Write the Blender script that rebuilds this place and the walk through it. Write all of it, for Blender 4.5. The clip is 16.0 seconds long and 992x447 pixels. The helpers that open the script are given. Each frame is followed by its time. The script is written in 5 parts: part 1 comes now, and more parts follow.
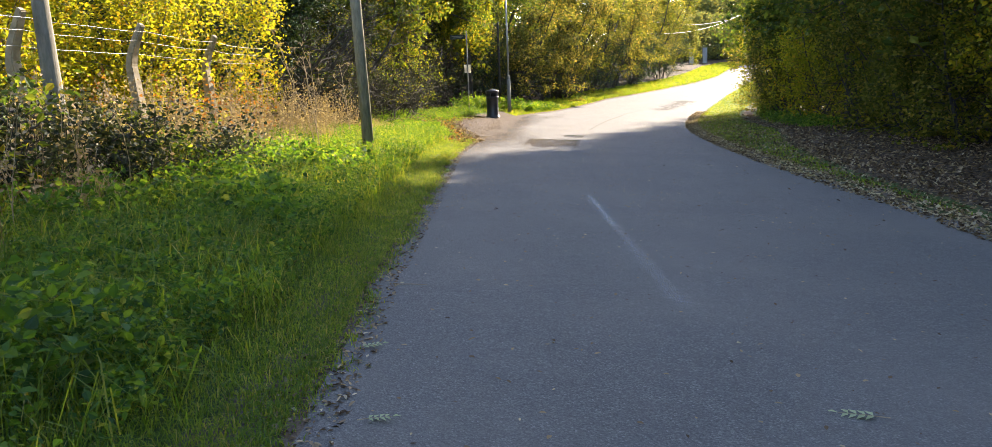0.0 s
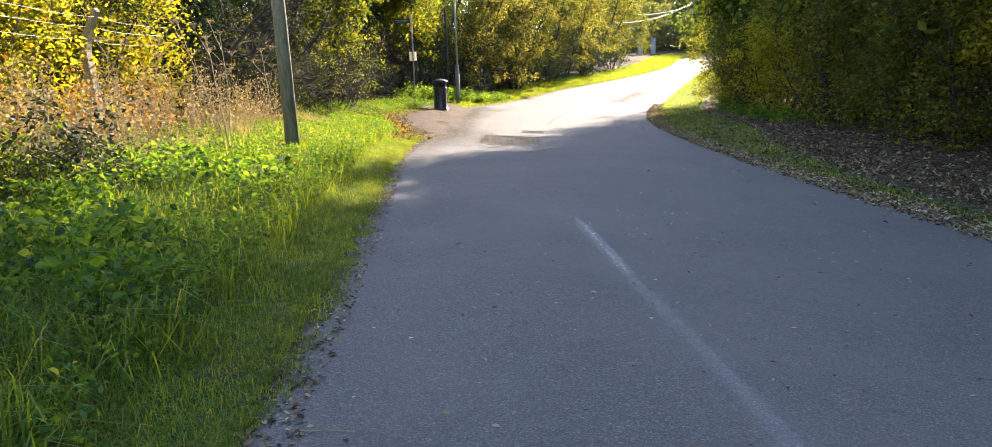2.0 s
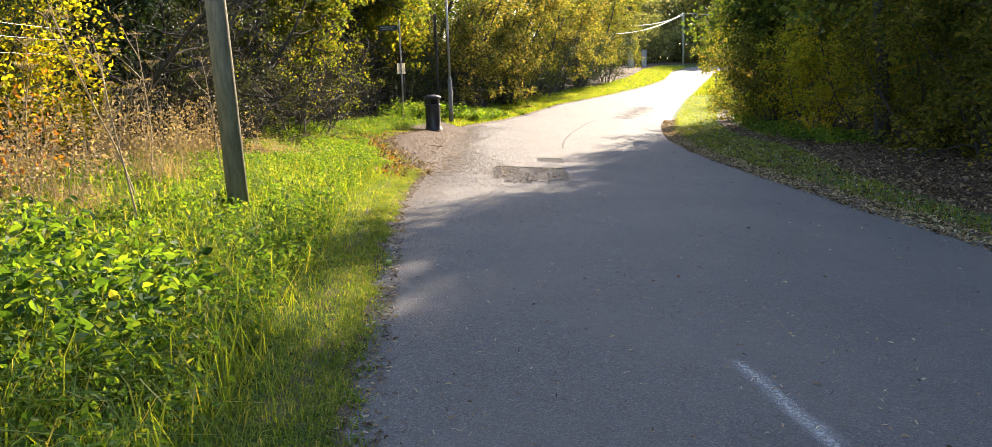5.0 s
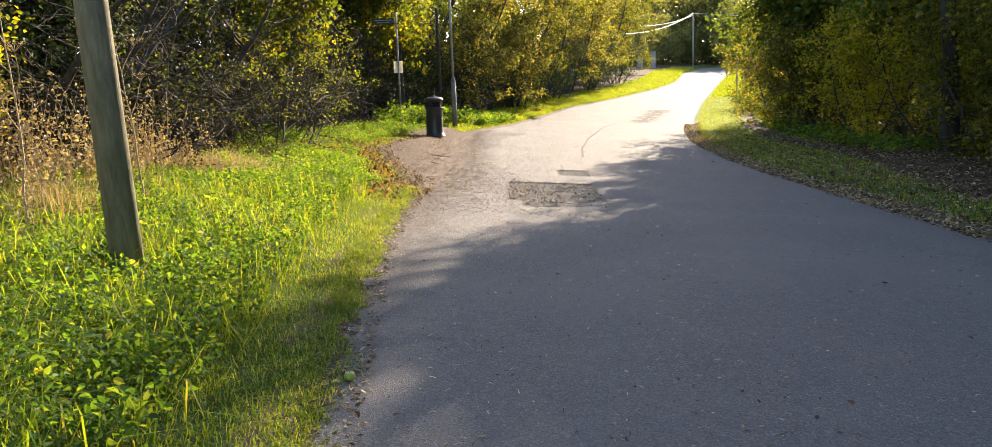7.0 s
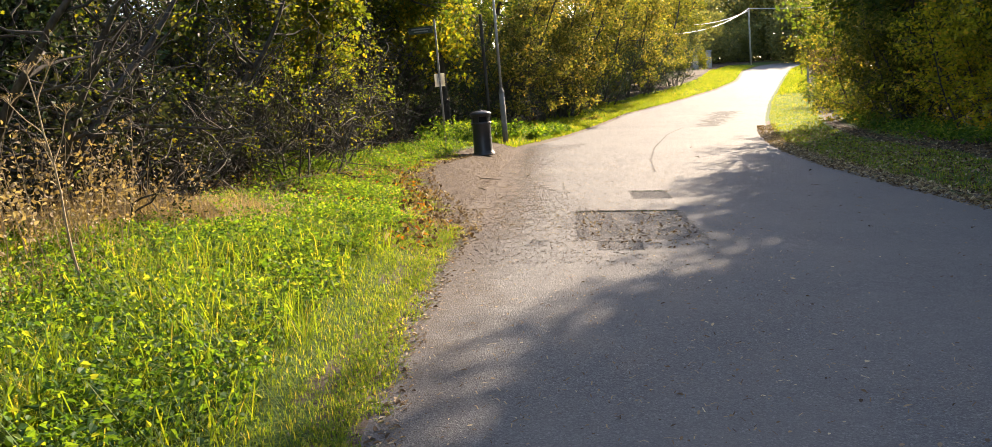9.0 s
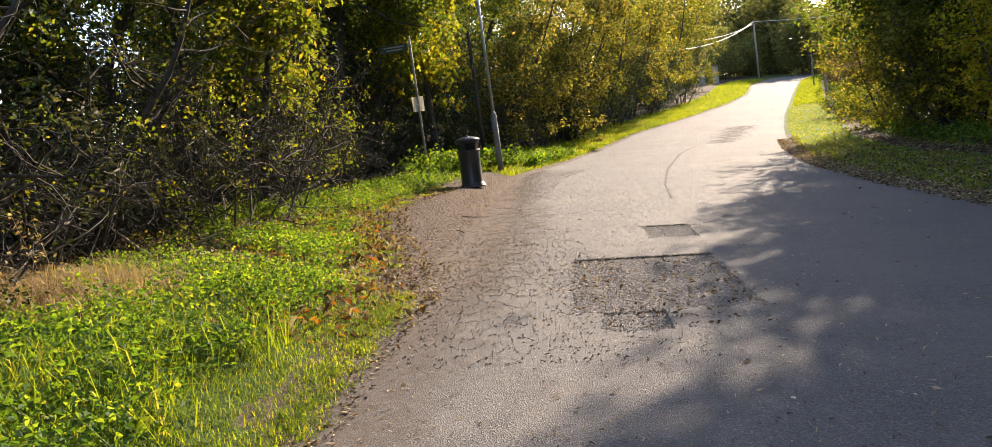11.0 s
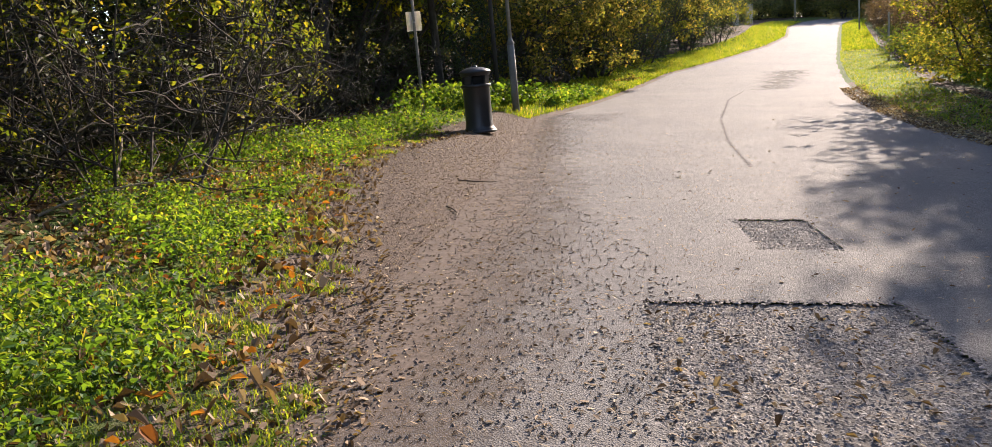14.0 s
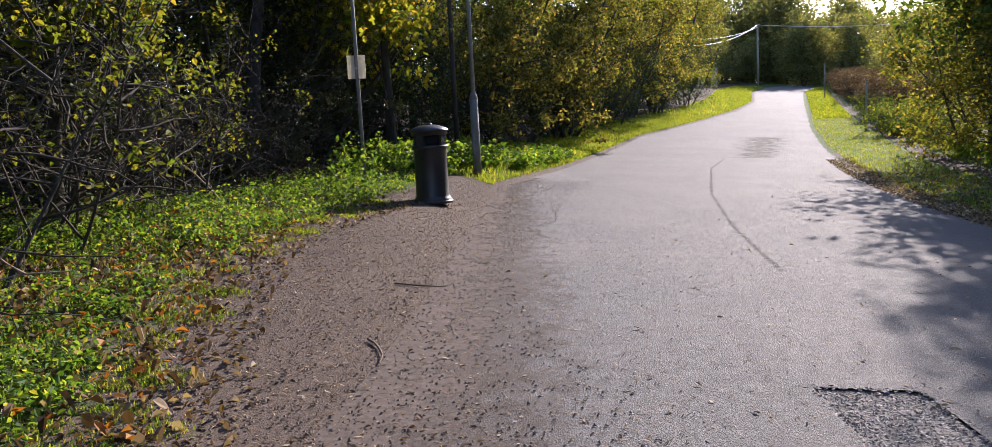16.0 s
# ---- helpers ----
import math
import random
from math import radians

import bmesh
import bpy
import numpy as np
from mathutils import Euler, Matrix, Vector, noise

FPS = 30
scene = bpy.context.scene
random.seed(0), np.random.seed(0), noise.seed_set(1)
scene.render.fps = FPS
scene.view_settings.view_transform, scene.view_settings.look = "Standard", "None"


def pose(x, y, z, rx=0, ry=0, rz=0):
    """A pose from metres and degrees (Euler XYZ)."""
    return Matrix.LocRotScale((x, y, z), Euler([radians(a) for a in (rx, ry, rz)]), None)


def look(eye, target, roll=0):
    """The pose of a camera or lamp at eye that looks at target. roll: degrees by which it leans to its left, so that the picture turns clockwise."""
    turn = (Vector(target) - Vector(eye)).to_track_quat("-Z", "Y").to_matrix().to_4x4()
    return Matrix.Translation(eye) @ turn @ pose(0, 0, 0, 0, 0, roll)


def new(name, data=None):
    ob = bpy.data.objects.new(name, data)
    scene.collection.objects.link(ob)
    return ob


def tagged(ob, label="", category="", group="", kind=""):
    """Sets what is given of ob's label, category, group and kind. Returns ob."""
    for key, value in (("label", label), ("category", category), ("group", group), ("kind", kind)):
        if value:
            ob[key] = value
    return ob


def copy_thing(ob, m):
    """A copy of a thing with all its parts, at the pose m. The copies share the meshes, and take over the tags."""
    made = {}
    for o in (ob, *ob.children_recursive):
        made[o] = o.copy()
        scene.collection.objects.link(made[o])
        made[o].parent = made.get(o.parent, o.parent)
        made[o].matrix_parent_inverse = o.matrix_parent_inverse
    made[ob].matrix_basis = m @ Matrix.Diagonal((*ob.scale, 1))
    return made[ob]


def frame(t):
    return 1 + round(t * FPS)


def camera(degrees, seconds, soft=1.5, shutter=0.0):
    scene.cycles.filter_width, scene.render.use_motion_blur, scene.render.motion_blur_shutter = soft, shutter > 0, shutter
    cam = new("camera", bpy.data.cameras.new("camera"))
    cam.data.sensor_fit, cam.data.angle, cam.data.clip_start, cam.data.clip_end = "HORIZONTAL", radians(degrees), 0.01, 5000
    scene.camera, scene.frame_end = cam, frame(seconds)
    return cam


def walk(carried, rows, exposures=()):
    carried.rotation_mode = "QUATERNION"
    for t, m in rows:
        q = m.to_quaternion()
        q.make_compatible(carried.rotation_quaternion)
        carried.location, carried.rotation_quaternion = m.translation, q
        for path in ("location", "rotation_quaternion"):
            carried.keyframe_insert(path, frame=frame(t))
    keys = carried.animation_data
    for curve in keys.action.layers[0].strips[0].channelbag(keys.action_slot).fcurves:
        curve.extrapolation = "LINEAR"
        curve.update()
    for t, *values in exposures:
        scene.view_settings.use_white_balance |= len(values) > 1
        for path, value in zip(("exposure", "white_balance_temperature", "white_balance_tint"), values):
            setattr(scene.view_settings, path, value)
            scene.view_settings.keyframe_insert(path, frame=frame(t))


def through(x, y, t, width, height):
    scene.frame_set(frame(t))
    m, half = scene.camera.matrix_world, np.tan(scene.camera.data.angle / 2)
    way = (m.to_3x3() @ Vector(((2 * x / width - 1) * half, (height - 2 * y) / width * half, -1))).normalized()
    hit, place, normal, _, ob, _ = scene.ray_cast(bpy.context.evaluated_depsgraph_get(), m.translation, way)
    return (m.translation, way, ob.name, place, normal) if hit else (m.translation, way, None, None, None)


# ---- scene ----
cam = camera(63.7, 16.0, soft=0.75)
PATH = [
    (0, (1.642, -1.284, 1.380), (1.400, 0.674, 1.054), -2.2),
    (0.5, (1.501, -0.593, 1.421), (1.367, 1.359, 1.007), -2.0),
    (1, (1.434, 0.009, 1.415), (1.319, 1.968, 1.028), -1.9),
    (1.5, (1.305, 0.688, 1.404), (1.188, 2.651, 1.040), -2.3),
    (2, (1.178, 1.347, 1.392), (1.073, 3.312, 1.037), -1.8),
    (2.5, (1.002, 2.036, 1.435), (0.838, 3.998, 1.085), -3.9),
    (3, (0.873, 2.757, 1.480), (0.723, 4.721, 1.135), -3.8),
    (3.5, (0.778, 3.410, 1.500), (0.694, 5.379, 1.160), -2.7),
    (4, (0.642, 3.980, 1.544), (0.592, 5.953, 1.218), -2.1),
    (6.3, (0.104, 7.349, 1.452), (0.028, 9.321, 1.125), -1.9),
    (6.5, (0.107, 7.627, 1.451), (0.032, 9.600, 1.129), -2.5),
    (7, (0.083, 8.276, 1.453), (0.017, 10.250, 1.135), -2.1),
    (7.5, (0.021, 8.941, 1.479), (-0.045, 10.925, 1.236), -2.3),
    (8, (-0.000, 9.571, 1.481), (-0.074, 11.561, 1.294), 1.0),
    (8.5, (-0.074, 10.190, 1.483), (-0.164, 12.171, 1.221), -2.7),
    (8.7, (-0.093, 10.423, 1.488), (-0.241, 12.396, 1.195), -3.6),
    (10.8, (0.075, 13.203, 1.363), (-0.226, 15.172, 1.180), -8.0),
    (11, (0.082, 13.484, 1.362), (-0.143, 15.460, 1.150), -7.9),
    (11.5, (0.055, 14.136, 1.347), (-0.163, 16.112, 1.132), -3.9),
    (12, (-0.011, 14.787, 1.345), (-0.233, 16.762, 1.125), -3.7),
    (12.5, (-0.055, 15.406, 1.347), (-0.358, 17.371, 1.131), -3.2),
    (13, (-0.163, 16.011, 1.354), (-0.510, 17.961, 1.078), -6.5),
    (13.5, (-0.187, 16.657, 1.316), (-0.508, 18.598, 0.955), -5.2),
    (14, (-0.291, 17.257, 1.343), (-0.557, 19.204, 0.973), -5.3),
    (14.5, (-0.373, 17.905, 1.369), (-0.517, 19.861, 0.977), -4.4),
    (15, (-0.435, 18.527, 1.393), (-0.583, 20.495, 1.069), -4.3),
    (15.5, (-0.523, 19.172, 1.419), (-0.669, 21.143, 1.110), -4.4),
    (16, (-0.529, 19.796, 1.448), (-0.685, 21.774, 1.198), -3.0),
]
walk(cam, [(t, look(eye, target, roll)) for t, eye, target, roll in PATH],
     exposures=[(0, 2.25, 6500, 15), (0.5, 2.45, 6400, 15), (1.5, 2.45, 6400, 15), (3, 2.4, 6500, 16), (4, 2.3, 6600, 16), (7, 2.1, 6900, 16), (7.5, 2.0, 6900, 16), (8, 1.62, 7000, 17), (8.6, 2.0, 7000, 17),
                (11, 1.7, 6900, 18), (13.5, 1.6, 6600, 20), (14.5, 1.5, 6200, 23), (16, 1.25, 5700, 24)])

# ---------------------------------------------------------------- world and light
SUN_AZ, SUN_EL = radians(27), radians(24)
world = bpy.data.worlds.new("sky")
scene.world = world
world.use_nodes = True
wt = world.node_tree
wt.nodes.clear()
sky = wt.nodes.new("ShaderNodeTexSky")
sky.sky_type, sky.sun_disc = "NISHITA", False
sky.sun_elevation, sky.sun_rotation = SUN_EL, SUN_AZ
sky.air_density, sky.dust_density = 1.0, 0.7
bgn, won = wt.nodes.new("ShaderNodeBackground"), wt.nodes.new("ShaderNodeOutputWorld")
bgn.inputs[1].default_value = 0.13
wt.links.new(sky.outputs[0], bgn.inputs[0])
wt.links.new(bgn.outputs[0], won.inputs[0])
sun_data = bpy.data.lights.new("sun", "SUN")
sun_data.energy, sun_data.angle, sun_data.color = 5.0, radians(0.5), (1.0, 0.87, 0.67)
sun = new("sun", sun_data)
sun_way = Vector((math.sin(SUN_AZ) * math.cos(SUN_EL), math.cos(SUN_AZ) * math.cos(SUN_EL), math.sin(SUN_EL)))
sun.matrix_world = look(sun_way * 60, (0, 0, 0))

# ---------------------------------------------------------------- helpers
def mat_base(name, rough=0.8, spec=0.3, metal=0.0):
    m = bpy.data.materials.new(name)
    m.use_nodes = True
    b = m.node_tree.nodes["Principled BSDF"]
    b.inputs["Roughness"].default_value = rough
    b.inputs["Specular IOR Level"].default_value = spec
    b.inputs["Metallic"].default_value = metal
    return m, m.node_tree, b


def n_noise(t, scale, detail=4.0, rough=0.6, coords=None):
    n = t.nodes.new("ShaderNodeTexNoise")
    n.inputs["Scale"].default_value = scale
    n.inputs["Detail"].default_value = detail
    n.inputs["Roughness"].default_value = rough
    if coords is None:
        coords = t.nodes.new("ShaderNodeTexCoord").outputs["Object"]
    t.links.new(coords, n.inputs["Vector"])
    return n.outputs["Fac"]


def n_ramp(t, fac, stops):
    r = t.nodes.new("ShaderNodeValToRGB")
    e = r.color_ramp.elements
    e[0].position, e[0].color = stops[0][0], (*stops[0][1], 1)
    e[1].position, e[1].color = stops[-1][0], (*stops[-1][1], 1)
    for p, c in stops[1:-1]:
        k = e.new(p)
        k.color = (*c, 1)
    t.links.new(fac, r.inputs[0])
    return r.outputs[0]


def n_mix(t, fac, a, b, kind="MIX"):
    m = t.nodes.new("ShaderNodeMix")
    m.data_type, m.blend_type = "RGBA", kind
    for sock, v in ((m.inputs["Factor"], fac), (m.inputs["A"], a), (m.inputs["B"], b)):
        if isinstance(v, (int, float)):
            sock.default_value = v
        elif isinstance(v, tuple):
            sock.default_value = (*v, 1)
        else:
            t.links.new(v, sock)
    return m.outputs["Result"]


def n_range(t, v, a, b, c=0.0, d=1.0):
    m = t.nodes.new("ShaderNodeMapRange")
    for k, x in enumerate((a, b, c, d)):
        m.inputs[k + 1].default_value = x
    t.links.new(v, m.inputs[0])
    return m.outputs[0]


def n_bump(t, bsdf, height, strength, dist):
    b = t.nodes.new("ShaderNodeBump")
    b.inputs["Strength"].default_value, b.inputs["Distance"].default_value = strength, dist
    t.links.new(height, b.inputs["Height"])
    t.links.new(b.outputs[0], bsdf.inputs["Normal"])


def leaf_mat(name, stops, through=0.55, rough=0.5, glow=(1.5, 1.35, 0.5)):
    """Leaves: every leaf takes its own tone; light passes through them."""
    m, t, b = mat_base(name, max(rough, 0.6), 0.18)
    g = t.nodes.new("ShaderNodeNewGeometry")
    col = n_ramp(t, g.outputs["Random Per Island"], stops)
    big = n_noise(t, 0.7, 2.0)
    col = n_mix(t, n_range(t, n_mix(t, 0.5, big, n_noise(t, 3.2, 3.0)), 0.38, 0.62), col, n_mix(t, 0.6, col, stops[0][1]))
    t.links.new(col, b.inputs["Base Color"])
    tr = t.nodes.new("ShaderNodeBsdfTranslucent")
    warm = n_mix(t, 1.0, col, glow, "MULTIPLY")
    t.links.new(warm, tr.inputs[0])
    mix = t.nodes.new("ShaderNodeMixShader")
    mix.inputs[0].default_value = through
    t.links.new(b.outputs[0], mix.inputs[1])
    t.links.new(tr.outputs[0], mix.inputs[2])
    t.links.new(mix.outputs[0], t.nodes["Material Output"].inputs[0])
    return m


# ---------------------------------------------------------------- materials
def make_asphalt():
    m, t, b = mat_base("worn asphalt", 0.88, 0.2)
    co = t.nodes.new("ShaderNodeTexCoord").outputs["Object"]
    fine, mid, big = n_noise(t, 85, 4, 0.8, co), n_noise(t, 9, 5, 0.65, co), n_noise(t, 0.55, 4, 0.6, co)
    vor = t.nodes.new("ShaderNodeTexVoronoi")
    vor.inputs["Scale"].default_value = 120
    t.links.new(co, vor.inputs["Vector"])
    stone = t.nodes.new("ShaderNodeSeparateColor")
    t.links.new(vor.outputs["Color"], stone.inputs[0])
    col = n_ramp(t, stone.outputs[0], [(0.0, (0.080, 0.078, 0.078)), (0.5, (0.150, 0.143, 0.139)), (0.9, (0.20, 0.192, 0.186)), (1.0, (0.29, 0.28, 0.27))])
    col = n_mix(t, n_range(t, fine, 0.35, 0.65, 0.75, 0.0), col, (0.060, 0.058, 0.057))
    col = n_mix(t, n_range(t, mid, 0.35, 0.75, 0, 0.45), col, (0.105, 0.099, 0.095))
    col = n_mix(t, n_range(t, big, 0.4, 0.7, 0, 0.45), col, (0.165, 0.150, 0.138))
    t.links.new(col, b.inputs["Base Color"])
    t.links.new(n_range(t, mid, 0.3, 0.8, 0.78, 0.94), b.inputs["Roughness"])
    n_bump(t, b, n_mix(t, 0.45, vor.outputs["Distance"], fine), 0.9, 0.011)
    return m


def make_chip():
    m, t, b = mat_base("coarse stone chippings", 0.8, 0.25)
    g = t.nodes.new("ShaderNodeNewGeometry")
    col = n_ramp(t, g.outputs["Random Per Island"], [(0.0, (0.070, 0.062, 0.055)), (0.6, (0.128, 0.114, 0.103)), (0.95, (0.20, 0.18, 0.163)), (1.0, (0.38, 0.34, 0.30))])
    t.links.new(col, b.inputs["Base Color"])
    n_bump(t, b, n_noise(t, 240, 2), 0.3, 0.002)
    return m


def make_paint(name="worn white road paint", tone=(0.55, 0.54, 0.52), cover=0.42, grain=38):
    m, t, b = mat_base(name, 0.9, 0.2)
    b.inputs["Base Color"].default_value = (*tone, 1)
    co = t.nodes.new("ShaderNodeTexCoord").outputs["UV"]
    sep = t.nodes.new("ShaderNodeSeparateXYZ")
    t.links.new(co, sep.inputs[0])
    v = t.nodes.new("ShaderNodeMath")
    v.operation = "PINGPONG"
    v.inputs[1].default_value = 0.5
    t.links.new(sep.outputs[0], v.inputs[0])
    edge = n_range(t, v.outputs[0], 0.0, 0.5, -0.12, 0.16)
    n = n_noise(t, grain, 6, 0.75)
    add = t.nodes.new("ShaderNodeMath")
    t.links.new(n, add.inputs[0])
    t.links.new(edge, add.inputs[1])
    t.links.new(n_range(t, add.outputs[0], 0.46, 0.66, 0, cover), b.inputs["Alpha"])
    return m


def make_dirt():
    """Soil trodden over the tarmac's edge, thinning out raggedly."""
    m, t, b = mat_base("soil on tarmac", 0.95, 0.15)
    n = n_noise(t, 26, 6, 0.7)
    t.links.new(n_ramp(t, n, [(0.25, (0.060, 0.047, 0.039)), (0.5, (0.118, 0.093, 0.076)), (0.8, (0.20, 0.162, 0.135))]), b.inputs["Base Color"])
    sep = t.nodes.new("ShaderNodeSeparateXYZ")
    t.links.new(t.nodes.new("ShaderNodeTexCoord").outputs["UV"], sep.inputs[0])
    add = t.nodes.new("ShaderNodeMath")
    t.links.new(n_range(t, sep.outputs[0], 0.0, 1.0, 0.30, -0.36), add.inputs[0])
    t.links.new(n_noise(t, 5, 7, 0.72), add.inputs[1])
    ends = n_range(t, sep.outputs[1], 0.0, 0.35, 0.0, 1.0)
    mul = t.nodes.new("ShaderNodeMath")
    mul.operation = "MULTIPLY"
    t.links.new(n_range(t, add.outputs[0], 0.20, 0.64, 0, 0.9), mul.inputs[0])
    t.links.new(ends, mul.inputs[1])
    t.links.new(mul.outputs[0], b.inputs["Alpha"])
    n_bump(t, b, n_noise(t, 60, 4, 0.7), 0.5, 0.006)
    return m


def make_ground():
    """Turf, bare soil and leaf litter, by how much of each the sheet carries."""
    m, t, b = mat_base("turf and soil", 0.95, 0.15)
    co = t.nodes.new("ShaderNodeTexCoord").outputs["Object"]
    n1, n2, n3 = n_noise(t, 3.0, 5, 0.65, co), n_noise(t, 30, 5, 0.7, co), n_noise(t, 120, 3, 0.7, co)
    turf = n_ramp(t, n2, [(0.3, (0.030, 0.045, 0.012)), (0.55, (0.065, 0.105, 0.022)), (0.8, (0.13, 0.14, 0.045))])
    soil = n_ramp(t, n2, [(0.25, (0.050, 0.038, 0.030)), (0.5, (0.110, 0.084, 0.066)), (0.8, (0.19, 0.15, 0.12))])
    soil = n_mix(t, n_range(t, n1, 0.4, 0.7, 0, 0.6), soil, (0.14, 0.105, 0.080))
    vor = t.nodes.new("ShaderNodeTexVoronoi")
    vor.inputs["Scale"].default_value = 17
    t.links.new(co, vor.inputs["Vector"])
    sp = t.nodes.new("ShaderNodeSeparateColor")
    t.links.new(vor.outputs["Color"], sp.inputs[0])
    # Leaf litter tones, made darker so the trees' shade is in the colour.
    shaded_mould = n_ramp(t, sp.outputs[0], [(0.0, (0.022, 0.015, 0.010)), (0.6, (0.055, 0.036, 0.022)), (0.9, (0.12, 0.075, 0.042)), (1.0, (0.22, 0.16, 0.09))])
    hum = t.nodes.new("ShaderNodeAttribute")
    hum.attribute_name = "shaded_humus"
    soil = n_mix(t, hum.outputs["Fac"], soil, shaded_mould)
    a = t.nodes.new("ShaderNodeAttribute")
    a.attribute_name = "soil"
    s = t.nodes.new("ShaderNodeMath")
    s.operation = "ADD"
    t.links.new(a.outputs["Fac"], s.inputs[0])
    t.links.new(n_range(t, n1, 0.2, 0.8, -0.35, 0.35), s.inputs[1])
    t.links.new(n_mix(t, n_range(t, s.outputs[0], 0.35, 0.6), turf, soil), b.inputs["Base Color"])
    n_bump(t, b, n_mix(t, 0.4, n2, n3), 0.8, 0.03)
    return m


def make_bark(name, dark, light, scale=14):
    m, t, b = mat_base(name, 0.92, 0.2)
    tc = t.nodes.new("ShaderNodeTexCoord")
    mp = t.nodes.new("ShaderNodeMapping")
    mp.inputs["Scale"].default_value = (1, 1, 0.18)
    t.links.new(tc.outputs["Object"], mp.inputs[0])
    f = n_noise(t, scale, 6, 0.7, mp.outputs[0])
    g = n_noise(t, 2.5, 3)
    col = n_ramp(t, f, [(0.3, dark), (0.75, light)])
    col = n_mix(t, n_range(t, g, 0.5, 0.75, 0, 0.35), col, (0.10, 0.12, 0.05))
    t.links.new(col, b.inputs["Base Color"])
    n_bump(t, b, f, 0.7, 0.015)
    return m


def make_plain(name, a, c, rough, spec=0.4, metal=0.0, scale=12, bump=0.15):
    m, t, b = mat_base(name, rough, spec, metal)
    f = n_noise(t, scale, 5, 0.65)
    t.links.new(n_ramp(t, f, [(0.3, a), (0.75, c)]), b.inputs["Base Color"])
    n_bump(t, b, n_noise(t, scale * 6, 3), bump, 0.004)
    return m


M_PAINT_OLD = make_paint("faded white road paint", (0.46, 0.45, 0.435), 0.22, 30)
M_SEAM, M_WORN = make_paint("worn tar seam", (0.05, 0.047, 0.045), 0.5, 9), make_paint("worn dark tarmac", (0.06, 0.056, 0.053), 0.75, 3)
M_DIRT = make_dirt()
M_BED = make_plain("bound stone bed", (0.085, 0.076, 0.068), (0.16, 0.144, 0.13), 0.95, 0.15, 0, 70, 0.6)
M_ROAD, M_CHIP, M_PAINT, M_GROUND = make_asphalt(), make_chip(), make_paint(), make_ground()
M_BARK = make_bark("dark bark", (0.028, 0.025, 0.022), (0.098, 0.088, 0.078))
M_BARK_GREY = make_bark("grey bark", (0.10, 0.095, 0.08), (0.27, 0.25, 0.21))
M_POLE = make_bark("weathered pole timber", (0.15, 0.142, 0.105), (0.36, 0.335, 0.255), 22)
M_CONC = make_plain("weathered concrete", (0.22, 0.18, 0.12), (0.42, 0.36, 0.26), 0.9, 0.2, 0, 9, 0.4)
M_BIN = make_plain("black moulded plastic", (0.012, 0.013, 0.015), (0.022, 0.023, 0.025), 0.42, 0.5, 0, 5, 0.08)
M_BIN_IN = make_plain("dark bin inside", (0.006, 0.006, 0.006), (0.01, 0.01, 0.01), 0.9)
M_STEEL = make_plain("galvanised steel", (0.22, 0.23, 0.24), (0.38, 0.39, 0.40), 0.5, 0.5, 0.7, 20, 0.1)
M_LAMP = make_plain("grey painted column", (0.13, 0.13, 0.12), (0.22, 0.22, 0.20), 0.6, 0.4, 0.0, 8, 0.1)
M_PAPER = make_plain("weathered notice card", (0.66, 0.63, 0.54), (0.84, 0.82, 0.76), 0.7, 0.3, 0, 10, 0.05)
M_PLATE = make_plain("dark green sign plate", (0.015, 0.03, 0.02), (0.03, 0.05, 0.035), 0.5)
M_LETTER = make_plain("faded lettering", (0.16, 0.17, 0.15), (0.24, 0.25, 0.22), 0.7)
M_WIRE = make_plain("galvanised wire", (0.30, 0.30, 0.29), (0.45, 0.45, 0.44), 0.45, 0.5, 0.6)
M_CABLE = make_plain("pale sheathed cable", (0.45, 0.45, 0.44), (0.6, 0.6, 0.58), 0.5)
M_WALL = make_plain("pale rendered wall", (0.20, 0.20, 0.20), (0.30, 0.295, 0.285), 0.9)
M_STALK = make_plain("dry stalk", (0.20, 0.15, 0.09), (0.42, 0.33, 0.21), 0.85, 0.2, 0, 20, 0.1)
M_GRIT = make_plain("soil crumbs", (0.09, 0.07, 0.055), (0.24, 0.19, 0.155), 0.95, 0.1, 0, 30, 0.1)
M_TWIG = make_plain("dead twig", (0.06, 0.045, 0.035), (0.19, 0.15, 0.12), 0.9, 0.2, 0, 20, 0.1)
GREEN = [(0.0, (0.040, 0.070, 0.018)), (0.5, (0.080, 0.130, 0.024)), (0.85, (0.16, 0.19, 0.03)), (1.0, (0.34, 0.28, 0.04))]
YELLOW = [(0.0, (0.13, 0.17, 0.018)), (0.4, (0.30, 0.31, 0.026)), (0.85, (0.50, 0.42, 0.03)), (1.0, (0.55, 0.30, 0.04))]
OLIVE = [(0.0, (0.055, 0.075, 0.018)), (0.45, (0.13, 0.15, 0.028)), (0.8, (0.25, 0.245, 0.045)), (1.0, (0.40, 0.29, 0.07))]
BRONZE = [(0.0, (0.055, 0.066, 0.024)), (0.5, (0.16, 0.17, 0.045)), (0.8, (0.32, 0.29, 0.075)), (1.0, (0.46, 0.31, 0.10))]
HOLLY = [(0.0, (0.022, 0.044, 0.020)), (0.6, (0.055, 0.092, 0.036)), (1.0, (0.11, 0.15, 0.055))]
M_GREEN, M_YELLOW, M_OLIVE = leaf_mat("green leaves", GREEN), leaf_mat("yellowing leaves", YELLOW, 0.6), leaf_mat("olive leaves", OLIVE, 0.58)
M_BRONZE, M_HOLLY = leaf_mat("bronze leaves", BRONZE, 0.55), leaf_mat("dark evergreen leaves", HOLLY, 0.15, 0.35)
